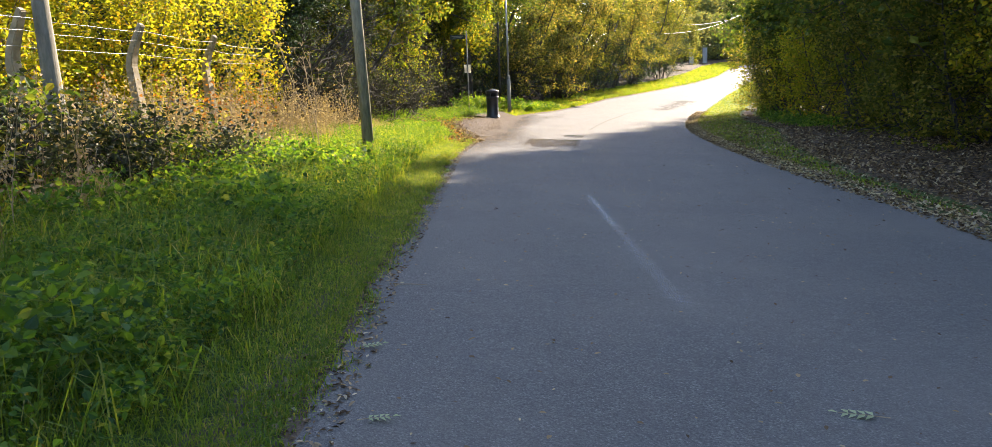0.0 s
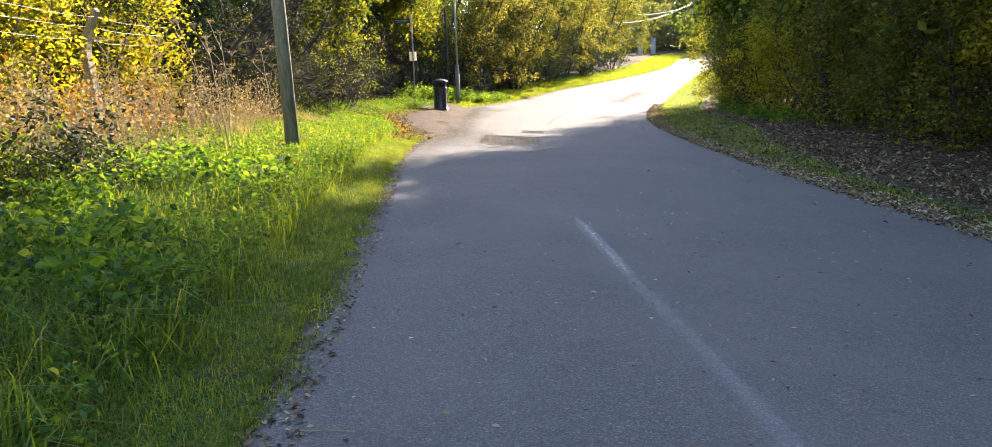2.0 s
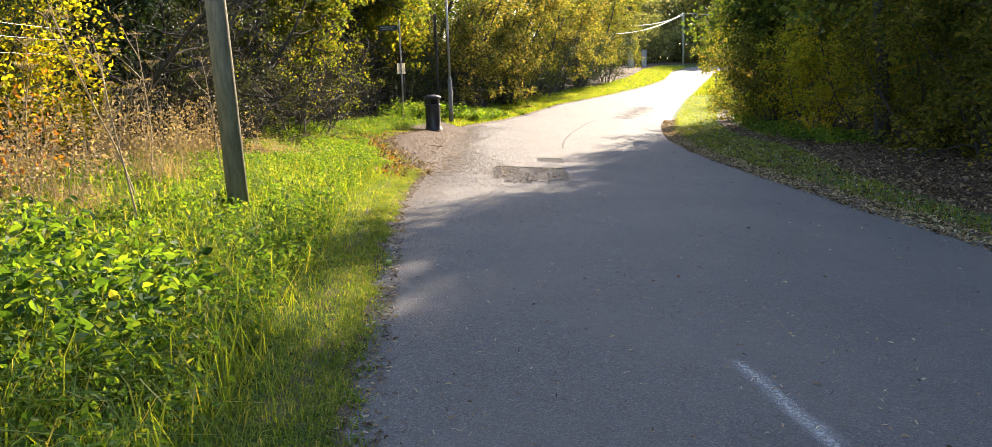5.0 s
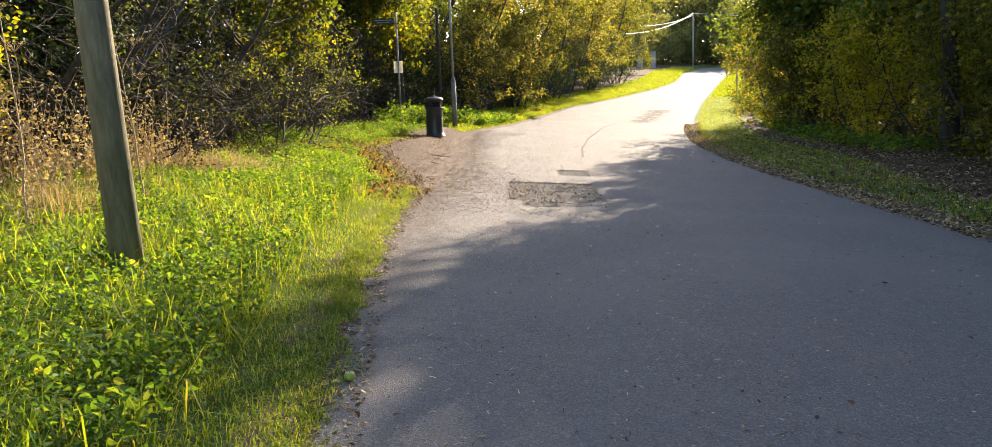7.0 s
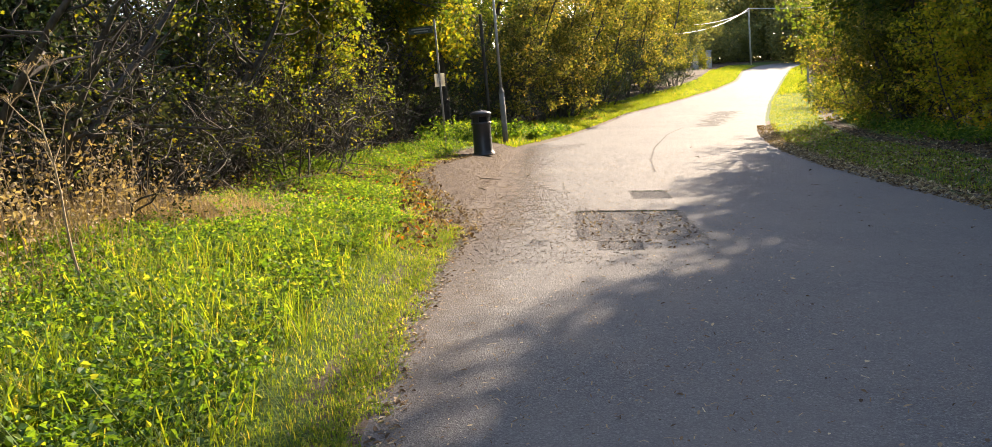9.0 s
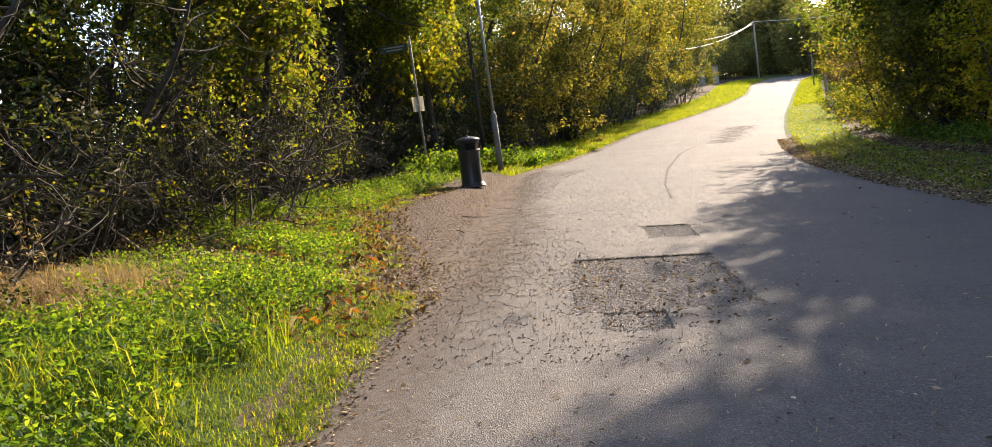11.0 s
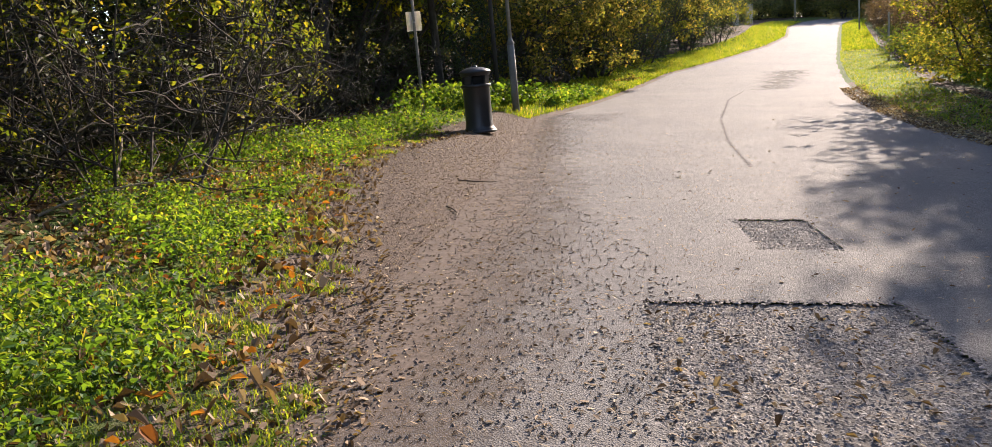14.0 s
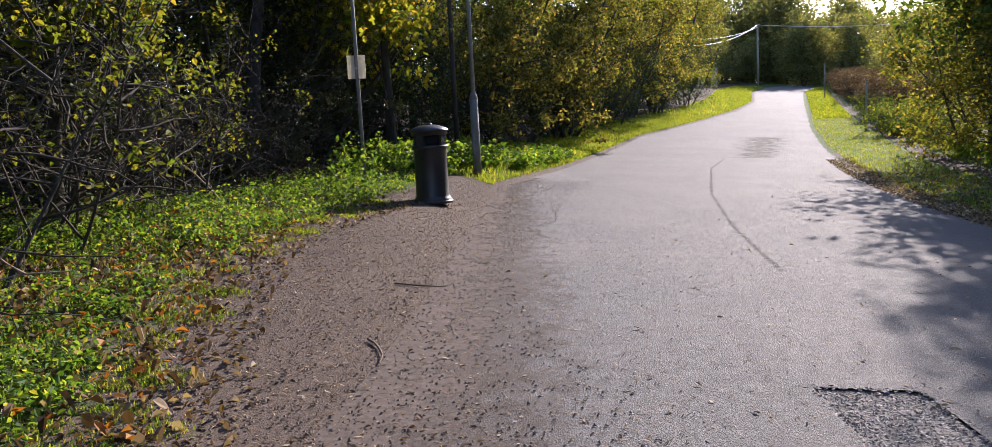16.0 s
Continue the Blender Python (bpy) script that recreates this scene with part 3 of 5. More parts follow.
# ---------------------------------------------------------------- trees and shrubs
def wander(rng, p, way, length, n, turn, lift=0.0):
    pts = [np.array(p, float)]
    d = np.array(way, float)
    for _ in range(n):
        d = unit(d + rng.normal(size=3) * turn + [0, 0, lift])
        pts.append(pts[-1] + d * length / n)
    return np.array(pts)


def plant(name, label, category, x, y, height, rng_seed, leaf, bark, leaves, size, stems=1, radius=0.14, first=0.3, spread=0.45, limbs=9, twigs=6,
          sigma=0.28, lean=(0, 0), lobed=False, splay=0.25, droop=0.3, group="", flat=1.0, clump=1.0):
    """A tree or shrub: tapered stems with limbs and twigs, and a crown of single leaves clustered on the twigs."""
    rng = np.random.default_rng(rng_seed)
    top = thing(name, x, y, float(ground_z(x, y)) - 0.05, label, category, group)
    wood, spots = Tubes(), []
    for s in range(stems):
        a = rng.uniform(0, math.tau)
        off = np.array([math.cos(a), math.sin(a), 0]) * (0 if stems == 1 else rng.uniform(0.05, 0.12 + 0.10 * stems))
        way = unit(np.array([math.cos(a) * splay * (stems > 1) + lean[0], math.sin(a) * splay * (stems > 1) + lean[1], 1.0]))
        h = height * rng.uniform(0.75, 1.0) if stems > 1 else height
        r0 = radius * rng.uniform(0.6, 1.0) if stems > 1 else radius
        stem = wander(rng, off, way, h, 9, 0.09, 0.03)
        rad = r0 * np.linspace(1, 0.12, 10) ** 0.9
        rad[0] *= 1.35
        wood.add(stem, rad, 8)
        for k in range(limbs):
            q = first + (1 - first) * (k + rng.uniform(0, 1)) / limbs
            i = min(int(q * 9), 8)
            p = stem[i] + (stem[i + 1] - stem[i]) * (q * 9 - i)
            b = rng.uniform(0, math.tau)
            reach = height * spread * (1.15 - 0.75 * q) * rng.uniform(0.6, 1.1)
            limb = wander(rng, p, (math.cos(b), math.sin(b), rng.uniform(0.05, 0.7) * flat), reach, 6, 0.22, 0.02)
            wood.add(limb, max(rad[i] * 0.5, 0.012) * np.linspace(1, 0.15, 7), 5)
            for _ in range(twigs):
                j = rng.integers(1, 6)
                w = unit(rng.normal(size=3) + [0, 0, 0.15 - droop * 0.4])
                twig = wander(rng, limb[j], w, reach * rng.uniform(0.25, 0.55), 4, 0.25, -0.06 * droop)
                wood.add(twig, max(rad[i] * 0.13, 0.004) * np.linspace(1, 0.3, 5), 3)
                spots.append(twig[1:])
            spots.append(limb[3:])
    part("trunk", wood.mesh("trunk", bark), bark, top)
    if leaves:
        spots = np.concatenate([p for p in spots if rng.uniform() < clump])
        tufts = max(leaves // 24, 1)
        at = spots[rng.integers(0, len(spots), tufts)] + rng.normal(size=(tufts, 3)) * sigma
        keep = at[rng.integers(0, tufts, leaves)] + rng.normal(size=(leaves, 3)) * sigma * 0.48
        keep[:, 2] = np.maximum(keep[:, 2], 0.12)
        v, f = (lobed_arrays if lobed else leaf_arrays)(rng, keep, size, droop=droop)
        part("crown", mesh_np("crown", v, f, leaf), leaf, top)
    return top


def repeat(ob, x, y, rz, s=1.0):
    c = copy_thing(ob, pose(x, y, float(ground_z(x, y)) - 0.05, 0, 0, rz))
    c.scale = (s, s, s)
    return c


# the bank across the lane: tall shading trees over dense shrubs
RIGHT_TREES = "shading trees on the bank"
rt = [plant("broadleaf_tree", "tall shaded broadleaf tree with dense dark green crown", "tree", 11.0, 38.8, 11.7, 11, M_GREEN, M_BARK, 30000, 0.20, 1, 0.19, 0.28, 0.34, 22, 9, 0.55, group=RIGHT_TREES),
      plant("broadleaf_tree", "broadleaf tree with dark olive crown on the bank", "tree", 11.8, 31.5, 11.3, 12, M_OLIVE, M_BARK, 30000, 0.20, 1, 0.17, 0.25, 0.35, 22, 9, 0.55, group=RIGHT_TREES),
      plant("broadleaf_tree", "tall shaded broadleaf tree with dense dark green crown", "tree", 12.4, 24.5, 15.5, 13, M_GREEN, M_BARK, 30000, 0.20, 1, 0.2, 0.25, 0.34, 22, 9, 0.55, group=RIGHT_TREES)]
# Copies, some out of view, are placed and scaled to shade lane and verge.
for k, (x, y, r, s) in enumerate([(13.2, 42.6, 40, 0.80), (15.6, 37.0, 10, 0.97), (12.7, 35.2, 200, 0.92), (12.0, 28.0, 290, 1.36), (10.9, 41.2, 120, 0.505), (12.2, 18.0, 70, 1.3), (11.8, 11.5, 150, 1.2), (12.0, 5.0, 250, 1.0), (12.5, -2.0, 30, 1.0), (16.5, 34.0, 200, 1.5), (17.0, 27.0, 100, 1.1), (17.0, 19.0, 320, 1.0), (17.0, 10.0, 60, 1.05), (17.5, 1.0, 160, 1.0), (13.0, -10.0, 90, 1.0)]):
    repeat(rt[(k + 1) % 3], x, y, r, s)
# Added tree: its high crown, out of view, only shades the near verge.
plant("unseen_shade_tree", "added bare-trunked ash, its high unseen crown shading the verge", "tree", 10.9, 28.8, 19.0, 14, M_GREEN, M_BARK, 16000, 0.2, 1, 0.2, 0.68, 0.34, 20, 9, 0.5, group=RIGHT_TREES)
UNDER = "shrubs under the trees on the bank"
rs = [plant("hawthorn_shrub", "dense hawthorn shrub with yellowing leaves in shade", "shrub", 11.5, 43.2, 5.2, 21, M_OLIVE, M_BARK, 11000, 0.11, 7, 0.05, 0.08, 0.40, 10, 6, 0.25, group=UNDER, splay=0.5, flat=0.5, clump=0.5),
      plant("privet_shrub", "dense olive-green leafy shrub under the trees", "shrub", 11.0, 38.0, 4.6, 22, M_OLIVE, M_BARK, 10000, 0.11, 7, 0.05, 0.06, 0.40, 10, 6, 0.25, group=UNDER, splay=0.5, flat=0.5, clump=0.5),
      plant("elder_shrub", "green and yellow leafy shrub at the wood edge", "shrub", 11.0, 33.5, 4.4, 23, M_YELLOW, M_BARK, 8000, 0.11, 6, 0.045, 0.10, 0.42, 9, 6, 0.28, group=UNDER, splay=0.5, flat=0.5, clump=0.5)]
for k, (x, y, r, s) in enumerate([(12.8, 40.5, 40, 1.1), (11.6, 30.0, 80, 1.0), (11.2, 26.5, 200, 1.0), (11.0, 23.0, 310, 1.0), (11.2, 19.5, 20, 1.05), (10.9, 16.0, 140, 1.0), (10.8, 12.5, 260, 1.0), (10.7, 9.0, 30, 1.0), (10.5, 5.0, 100, 1.0),
                                  (14.5, 37.0, 300, 1.1), (14.0, 31.5, 120, 1.2), (14.0, 25.0, 220, 1.2), (13.6, 18.0, 10, 1.2), (13.4, 11.0, 50, 1.2), (13.0, 4.0, 350, 1.2), (11.0, 0.5, 200, 1.1), (14.8, 43.0, 150, 1.0), (13.2, 28.2, 75, 1.15), (13.0, 21.5, 15, 1.15), (12.6, 14.2, 190, 1.15)]):
    repeat(rs[(k * 2 + k // 3) % 3] if k != 7 else rs[1], x, y, r, s)

# the belt along the near side
BELT = "roadside tree belt"
bt = [plant("field_maple", "field maple with yellow autumn leaves over the verge", "tree", -7.2, 25.2, 7.5, 31, M_OLIVE, M_BARK, 6500, 0.085, 1, 0.13, 0.22, 0.46, 13, 8, 0.30, group=BELT),
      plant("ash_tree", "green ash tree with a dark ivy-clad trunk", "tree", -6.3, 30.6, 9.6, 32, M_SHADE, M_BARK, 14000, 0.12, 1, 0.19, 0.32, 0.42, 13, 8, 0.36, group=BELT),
      plant("hawthorn_tree", "hawthorn with bronze and olive autumn leaves", "tree", -3.4, 42.5, 8.2, 33, M_BRONZE, M_BARK, 14000, 0.13, 3, 0.09, 0.14, 0.38, 11, 6, 0.24, droop=0.7, flat=0.6, clump=0.3, group=BELT, splay=0.5),
      plant("willow_tree", "pale olive-leaved willow at the lane side", "tree", -0.8, 50.5, 9.5, 34, M_OLIVE, M_BARK, 14000, 0.14, 3, 0.10, 0.14, 0.34, 12, 6, 0.26, flat=0.85, clump=0.3, group=BELT, splay=0.45),
      plant("evergreen_tree", "dark green evergreen tree behind the fence", "tree", -7.6, 20.2, 7.5, 35, M_HOLLY, M_BARK, 20000, 0.11, 1, 0.14, 0.14, 0.40, 15, 8, 0.32, group=BELT)]
for k, x, y, r, s in [(0, -7.5, 33.0, 100, 1.05), (1, -7.0, 37.5, 60, 0.95), (4, -6.6, 42.0, 250, 0.95), (0, -5.0, 45.0, 230, 0.9), (3, -3.6, 48.5, 60, 1.0), (2, -1.5, 46.5, 20, 0.95),
                      (3, 1.6, 55.5, 140, 1.0), (2, 3.2, 61.0, 300, 1.0), (3, 5.2, 66.5, 30, 1.1), (0, -1.5, 56.5, 80, 1.1), (3, 1.0, 63.0, 10, 1.1), (3, 7.0, 75.0, 200, 1.1), (2, 8.6, 83.5, 100, 1.1), (3, 9.5, 92.0, 270, 1.2),
                      (3, 3.0, 74.0, 170, 1.3), (3, 6.0, 88.0, 40, 1.35), (4, -10.5, 24.5, 130, 1.0), (0, -9.5, 38.5, 280, 1.0), (1, -8.0, 47.0, 330, 1.0)]:
    repeat(bt[k], x, y, r, s)

# behind the fence: sunlit yellow scrub
SCRUB = "scrub behind the fence"
sc = [plant("hazel_bush", "sunlit yellow-green hazel bush behind the fence", "shrub", -7.6, 13.2, 4.6, 41, M_YELLOW, M_BARK_GREY, 22000, 0.08, 7, 0.04, 0.08, 0.40, 10, 6, 0.24, group=SCRUB, splay=0.5, flat=0.5, clump=0.5)]
for x, y, r, s in [(-8.0, 9.6, 100, 1.0), (-7.4, 16.6, 200, 0.95), (-9.6, 6.0, 300, 1.1), (-10.5, 12.0, 40, 1.2), (-10.0, 17.5, 150, 1.2), (-7.8, 3.0, 260, 1.0), (-7.0, -2.0, 20, 1.0)]:
    repeat(sc[0], x, y, r, s)
plant("young_ash_tree", "slim grey-barked tree with ivy at its foot", "tree", -4.25, 7.1, 7.5, 45, M_YELLOW, M_BARK_GREY, 5000, 0.09, 1, 0.115, 0.42, 0.34, 10, 6, 0.35)

# beyond the crest
FAR = "trees beyond the crest"
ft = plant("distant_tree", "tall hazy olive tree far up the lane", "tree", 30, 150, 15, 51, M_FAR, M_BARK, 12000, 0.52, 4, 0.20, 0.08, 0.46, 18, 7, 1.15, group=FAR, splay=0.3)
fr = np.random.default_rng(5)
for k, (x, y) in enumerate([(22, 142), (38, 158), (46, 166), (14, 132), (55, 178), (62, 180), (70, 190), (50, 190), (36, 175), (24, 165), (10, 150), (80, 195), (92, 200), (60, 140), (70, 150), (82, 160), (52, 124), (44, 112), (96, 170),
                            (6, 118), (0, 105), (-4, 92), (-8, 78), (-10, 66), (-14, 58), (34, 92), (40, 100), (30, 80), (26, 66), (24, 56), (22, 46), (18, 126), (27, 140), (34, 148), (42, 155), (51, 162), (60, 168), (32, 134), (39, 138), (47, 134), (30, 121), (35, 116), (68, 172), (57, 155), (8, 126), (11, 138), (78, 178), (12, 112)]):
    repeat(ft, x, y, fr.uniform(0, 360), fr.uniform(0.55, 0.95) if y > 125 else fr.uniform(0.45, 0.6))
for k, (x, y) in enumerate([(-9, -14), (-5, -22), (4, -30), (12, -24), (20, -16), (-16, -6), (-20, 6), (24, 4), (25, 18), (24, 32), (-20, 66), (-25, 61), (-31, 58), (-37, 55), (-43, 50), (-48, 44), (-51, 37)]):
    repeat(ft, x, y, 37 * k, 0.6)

far_scrub = plant("distant_shrub", "olive scrub paled for haze at the top of the lane", "shrub", 9.0, 104.0, 4.8, 52, M_FAR, M_BARK, 6000, 0.20, 6, 0.05, 0.06, 0.42, 10, 6, 0.32, group=FAR, splay=0.5, flat=0.6, clump=0.6)
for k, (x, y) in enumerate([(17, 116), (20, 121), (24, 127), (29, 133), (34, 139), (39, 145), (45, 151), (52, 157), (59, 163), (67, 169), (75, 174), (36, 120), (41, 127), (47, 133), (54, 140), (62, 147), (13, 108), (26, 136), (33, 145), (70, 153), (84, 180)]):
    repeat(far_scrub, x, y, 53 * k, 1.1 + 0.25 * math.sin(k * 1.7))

# hedge up the bank
HEDGE = "clipped hedge along the footpath"
hd = plant("beech_hedge_bush", "brown-leaved clipped hedge bush beside the footpath", "hedge", 15.2, 57.0, 2.1, 61, M_BEECH, M_BARK, 6500, 0.10, 8, 0.03, 0.04, 0.42, 8, 5, 0.20, group=HEDGE, splay=0.35)
for k, y in enumerate(np.arange(59.0, 104, 2.1)):
    repeat(hd, float(path_x(y)) + 1.9 + 0.2 * math.sin(k * 2.1), float(y), 47 * k, 0.95 + 0.1 * math.sin(k))
hw = plant("bramble_bush", "low green bramble bush at the edge of the footpath", "shrub", 13.0, 52.0, 1.3, 62, M_GREEN, M_BARK, 4000, 0.09, 8, 0.02, 0.04, 0.5, 7, 5, 0.2, splay=0.6, group="brambles by the footpath")
for k, y in enumerate([49.5, 54.5, 57.0, 60.0, 63.5, 47.5, 45.5]):
    repeat(hw, float(path_x(y)) + 1.2, y, 80 * k, 0.95 if y > 48 else 0.6)

# ---------------------------------------------------------------- poles, posts, bin
def cylinder(r0, r1, h, n=16, z=0.0):
    return bm_smooth(lathe([(r0, z), (r0 + (r1 - r0) * 0.5, z + h * 0.5), (r1, z + h - 0.01), (r1 * 0.8, z + h)], n))


def telegraph_pole(x, y, h, r, label, group="", lean=(0, 0), timber=None):
    top = thing("wooden_pole", x, y, float(ground_z(x, y)) - 0.1, label, "pole", group)
    part("shaft", cylinder(r, r * 0.82, h, 20), timber or M_POLE, top)
    top.matrix_basis = top.matrix_basis @ pose(0, 0, 0, lean[0], lean[1], 0)
    return top


telegraph_pole(-2.51, 13.35, 7.2, 0.105, "weathered round wooden pole standing in the grass verge", lean=(0.4, -1.5))
# Dark bark instead of pole timber: this pole's shade is in its colour.
telegraph_pole(-2.9, 39.2, 4.3, 0.065, "weathered wooden pole, darkened for shade, among the bushes behind the lamp column", timber=M_BARK)
cable_pole = telegraph_pole(22.3, 112.0, 6.9, 0.12, "wooden cable pole far up the lane")


def lamp_column(x, y):
    top = thing("lamp_column", x, y, float(ground_z(x, y)) - 0.05, "grey metal lamp column with a thicker base section", "lamp post")
    part("base_section", cylinder(0.085, 0.085, 1.62, 18), M_LAMP, top)
    part("collar", bm_smooth(lathe([(0.085, 1.60), (0.09, 1.63), (0.05, 1.74), (0.045, 1.76)], 18)), M_LAMP, top)
    part("upper_tube", cylinder(0.045, 0.036, 3.9, 14, 1.7), M_STEEL, top)
    part("access_door", box(0.09, 0.012, 0.5, 0.004, (0, -0.083, 0.75)), M_LAMP, top)


lamp_column(-2.15, 36.2)


def litter_bin(x, y):
    top = thing("litter_bin", x, y, float(ground_z(x, y)), "black round plastic litter bin with a domed hood", "bin", rz=20)
    part("body", bm_smooth(lathe([(0.285, 0.0), (0.285, 0.05), (0.262, 0.08), (0.245, 0.12), (0.238, 0.5), (0.242, 0.78), (0.256, 0.80), (0.256, 0.84), (0.235, 0.85)], 36)), M_BIN, top)
    part("rim_band", bm_smooth(lathe([(0.258, 0.79), (0.268, 0.80), (0.268, 0.835), (0.258, 0.845)], 36)), M_BIN, top)
    part("liner", bm_smooth(lathe([(0.20, 0.80), (0.20, 1.0)], 24)), M_BIN_IN, top)
    for k in range(4):
        a = radians(45 + 90 * k)
        bm = box(0.15, 0.045, 0.19, 0.012)
        bmesh.ops.transform(bm, matrix=Matrix.Translation((0.222 * math.cos(a), 0.222 * math.sin(a), 0.93)) @ Matrix.Rotation(a + math.pi / 2, 4, "Z"), verts=bm.verts[:])
        part("hood_pillar", bm, M_BIN, top)
    hood = part("hood", bm_smooth(lathe([(0.245, 0.99), (0.262, 1.0), (0.265, 1.045), (0.285, 1.05), (0.285, 1.065), (0.24, 1.10), (0.14, 1.135), (0.06, 1.145)], 36)), M_BIN, top)
    part("knob", bm_smooth(lathe([(0.05, 1.14), (0.055, 1.155), (0.03, 1.172)], 16)), M_BIN, hood)
    part("foot_flange", bm_smooth(lathe([(0.30, 0.0), (0.30, 0.03), (0.285, 0.045)], 36)), M_BIN, top)


litter_bin(-2.36, 31.45)


def footpath_sign(x, y):
    top = thing("footpath_signpost", x, y, float(ground_z(x, y)) - 0.1, "thin metal signpost with finger plate and two paper notices", "signpost")
    part("post", cylinder(0.026, 0.026, 3.45, 12), M_LAMP, top)
    finger = part("finger_plate", box(0.62, 0.02, 0.17, 0.006, (-0.36, 0, 3.22)), M_PLATE, top, "dark green finger plate")
    for k, (z, w) in enumerate(((3.25, 0.46), (3.19, 0.36))):
        part("lettering", box(w, 0.006, 0.03, 0, (-0.36, -0.0125, z)), M_LETTER, finger)
    for k, sx in enumerate((-1, 1)):
        bm = bmesh.new()
        cols = []
        for i in range(7):
            a = i / 6
            xx, yy = sx * (0.024 + 0.105 * a), -0.034 + 0.03 * math.sin(a * math.pi) * (1 if k else -1)
            cols.append([bm.verts.new((xx, yy + d, z)) for d in (0, 0.005) for z in (1.80, 1.95, 2.12)])
        for p, q in zip(cols, cols[1:]):
            for b in (0, 3):
                for r in (0, 1):
                    bm.faces.new((p[b + r], q[b + r], q[b + r + 1], p[b + r + 1]))
        bmesh.ops.solidify(bm, geom=bm.faces[:], thickness=0.001)
        note = part("notice", bm, M_PAPER, top, "curled weathered paper notice")
    part("strap", bm_smooth(lathe([(0.030, 1.93), (0.030, 1.96)], 12)), M_STEEL, top)


footpath_sign(-3.25, 31.0)


def cranked_post(x, y, rz, lean=0.0):
    """A concrete fence post whose top is bent outwards."""
    top = thing("concrete_fence_post", x, y, float(ground_z(x, y)) - 0.1, "weathered concrete fence post with cranked top", "fence post", "cranked concrete fence posts", rz=rz)
    path = [(0, 0), (0, 1.0), (0.0, 1.58), (0.06, 1.74), (0.20, 1.95), (0.36, 2.16)]
    half = [0.078, 0.074, 0.068, 0.064, 0.056, 0.046]
    bm = bmesh.new()
    rings = []
    for i, ((px, pz), w) in enumerate(zip(path, half)):
        c = 0.78 if i > 2 else 0.0
        dx, dz = math.cos(c) * w, -math.sin(c) * w
        rings.append([bm.verts.new(v) for v in ((px - dx, -w, pz - dz), (px + dx, -w, pz + dz), (px + dx, w, pz + dz), (px - dx, w, pz - dz))])
    for lo, hi in zip(rings, rings[1:]):
        for k in range(4):
            bm.faces.new((lo[k], lo[(k + 1) % 4], hi[(k + 1) % 4], hi[k]))
    bm.faces.new(rings[0][::-1])
    bm.faces.new(rings[-1])
    bmesh.ops.bevel(bm, geom=bm.edges[:], offset=0.012, segments=2, affect="EDGES")
    part("shaft", bm, M_CONC, top)
    top.matrix_basis = top.matrix_basis @ pose(0, 0, 0, 0, lean, 0)
    return top


POSTS = [(-5.1, 5.2), (-5.2, 7.95), (-5.3, 10.65), (-5.5, 13.45), (-5.75, 16.3)]
for k, (x, y) in enumerate(POSTS):
    if k < 4:
        cranked_post(x, y, -14, (-4, -9, -7, -6)[k])


def fence_wire(h, reach):
    t = Tubes()
    pts = []
    for (x, y), (x2, y2) in zip(POSTS, POSTS[1:]):
        for u in np.linspace(0, 1, 7)[: 7 if (x2, y2) == POSTS[-1] else 6]:
            xx, yy = x + (x2 - x) * u, y + (y2 - y) * u
            pts.append((xx + reach, yy, float(ground_z(xx, yy)) + h - 0.05 * 4 * u * (1 - u)))
    t.add(pts, np.full(len(pts), 0.0028), 4)
    ob = tagged(new("fence_wire", t.mesh("fence_wire", M_WIRE)), "thin galvanised fence wire strung between concrete posts", "wire", "fence wires")


for h, reach in ((1.98, 0.10), (1.84, 0.0), (1.66, -0.12)):
    fence_wire(h, reach)


def verge_post(x, y, h, r, label):
    top = thing("verge_post", x, y, float(ground_z(x, y)) - 0.05, label, "post", "posts on the far verge")
    part("shaft", cylinder(r, r * 0.9, h, 12), M_POLE, top)
    part("cap", bm_smooth(lathe([(r * 1.05, h - 0.05), (r * 1.05, h), (r * 0.5, h + 0.03)], 12)), M_POLE, top)


verge_post(12.4, 54.3, 2.1, 0.05, "thin dark wooden post on the far verge")
verge_post(20.4, 84.0, 2.7, 0.06, "thin wooden post beside the far footpath")


def cable(a, b, sag, r=0.022):
    t = Tubes()
    u = np.linspace(0, 1, 28)[:, None]
    pts = np.array(a) * (1 - u) + np.array(b) * u
    pts[:, 2] -= (4 * sag * u * (1 - u))[:, 0]
    t.add(pts, np.full(28, r), 5)
    tagged(new("overhead_cable", t.mesh("overhead_cable", M_CABLE)), "pale overhead cable sagging from a wooden pole", "cable", "overhead cables")


pole_top = (22.3, 112.0, float(ground_z(22.3, 112.0)) + 6.7)
cable(pole_top, (-2.5, 52.0, 6.6), 2.2, 0.03)
cable((pole_top[0], pole_top[1], pole_top[2] - 0.25), (4.0, 84.0, 9.2), 1.5, 0.035)
cable(pole_top, (62.0, 118.0, 12.6), 1.4, 0.03)


def gate_pier(x, y, w, h, label):
    top = thing("gate_pier", x, y, float(ground_z(x, y)) - 0.05, label, "gate pier", "far gate piers")
    part("shaft", box(w, w, h, 0.02, (0, 0, h / 2)), M_WALL, top)
    part("coping", box(w + 0.12, w + 0.12, 0.1, 0.02, (0, 0, h + 0.05)), M_WALL, top)


gate_pier(14.0, 101.0, 0.55, 1.9, "pale rendered gate pier at a far driveway")
gate_pier(16.2, 105.5, 0.55, 1.9, "pale rendered gate pier at a far driveway")


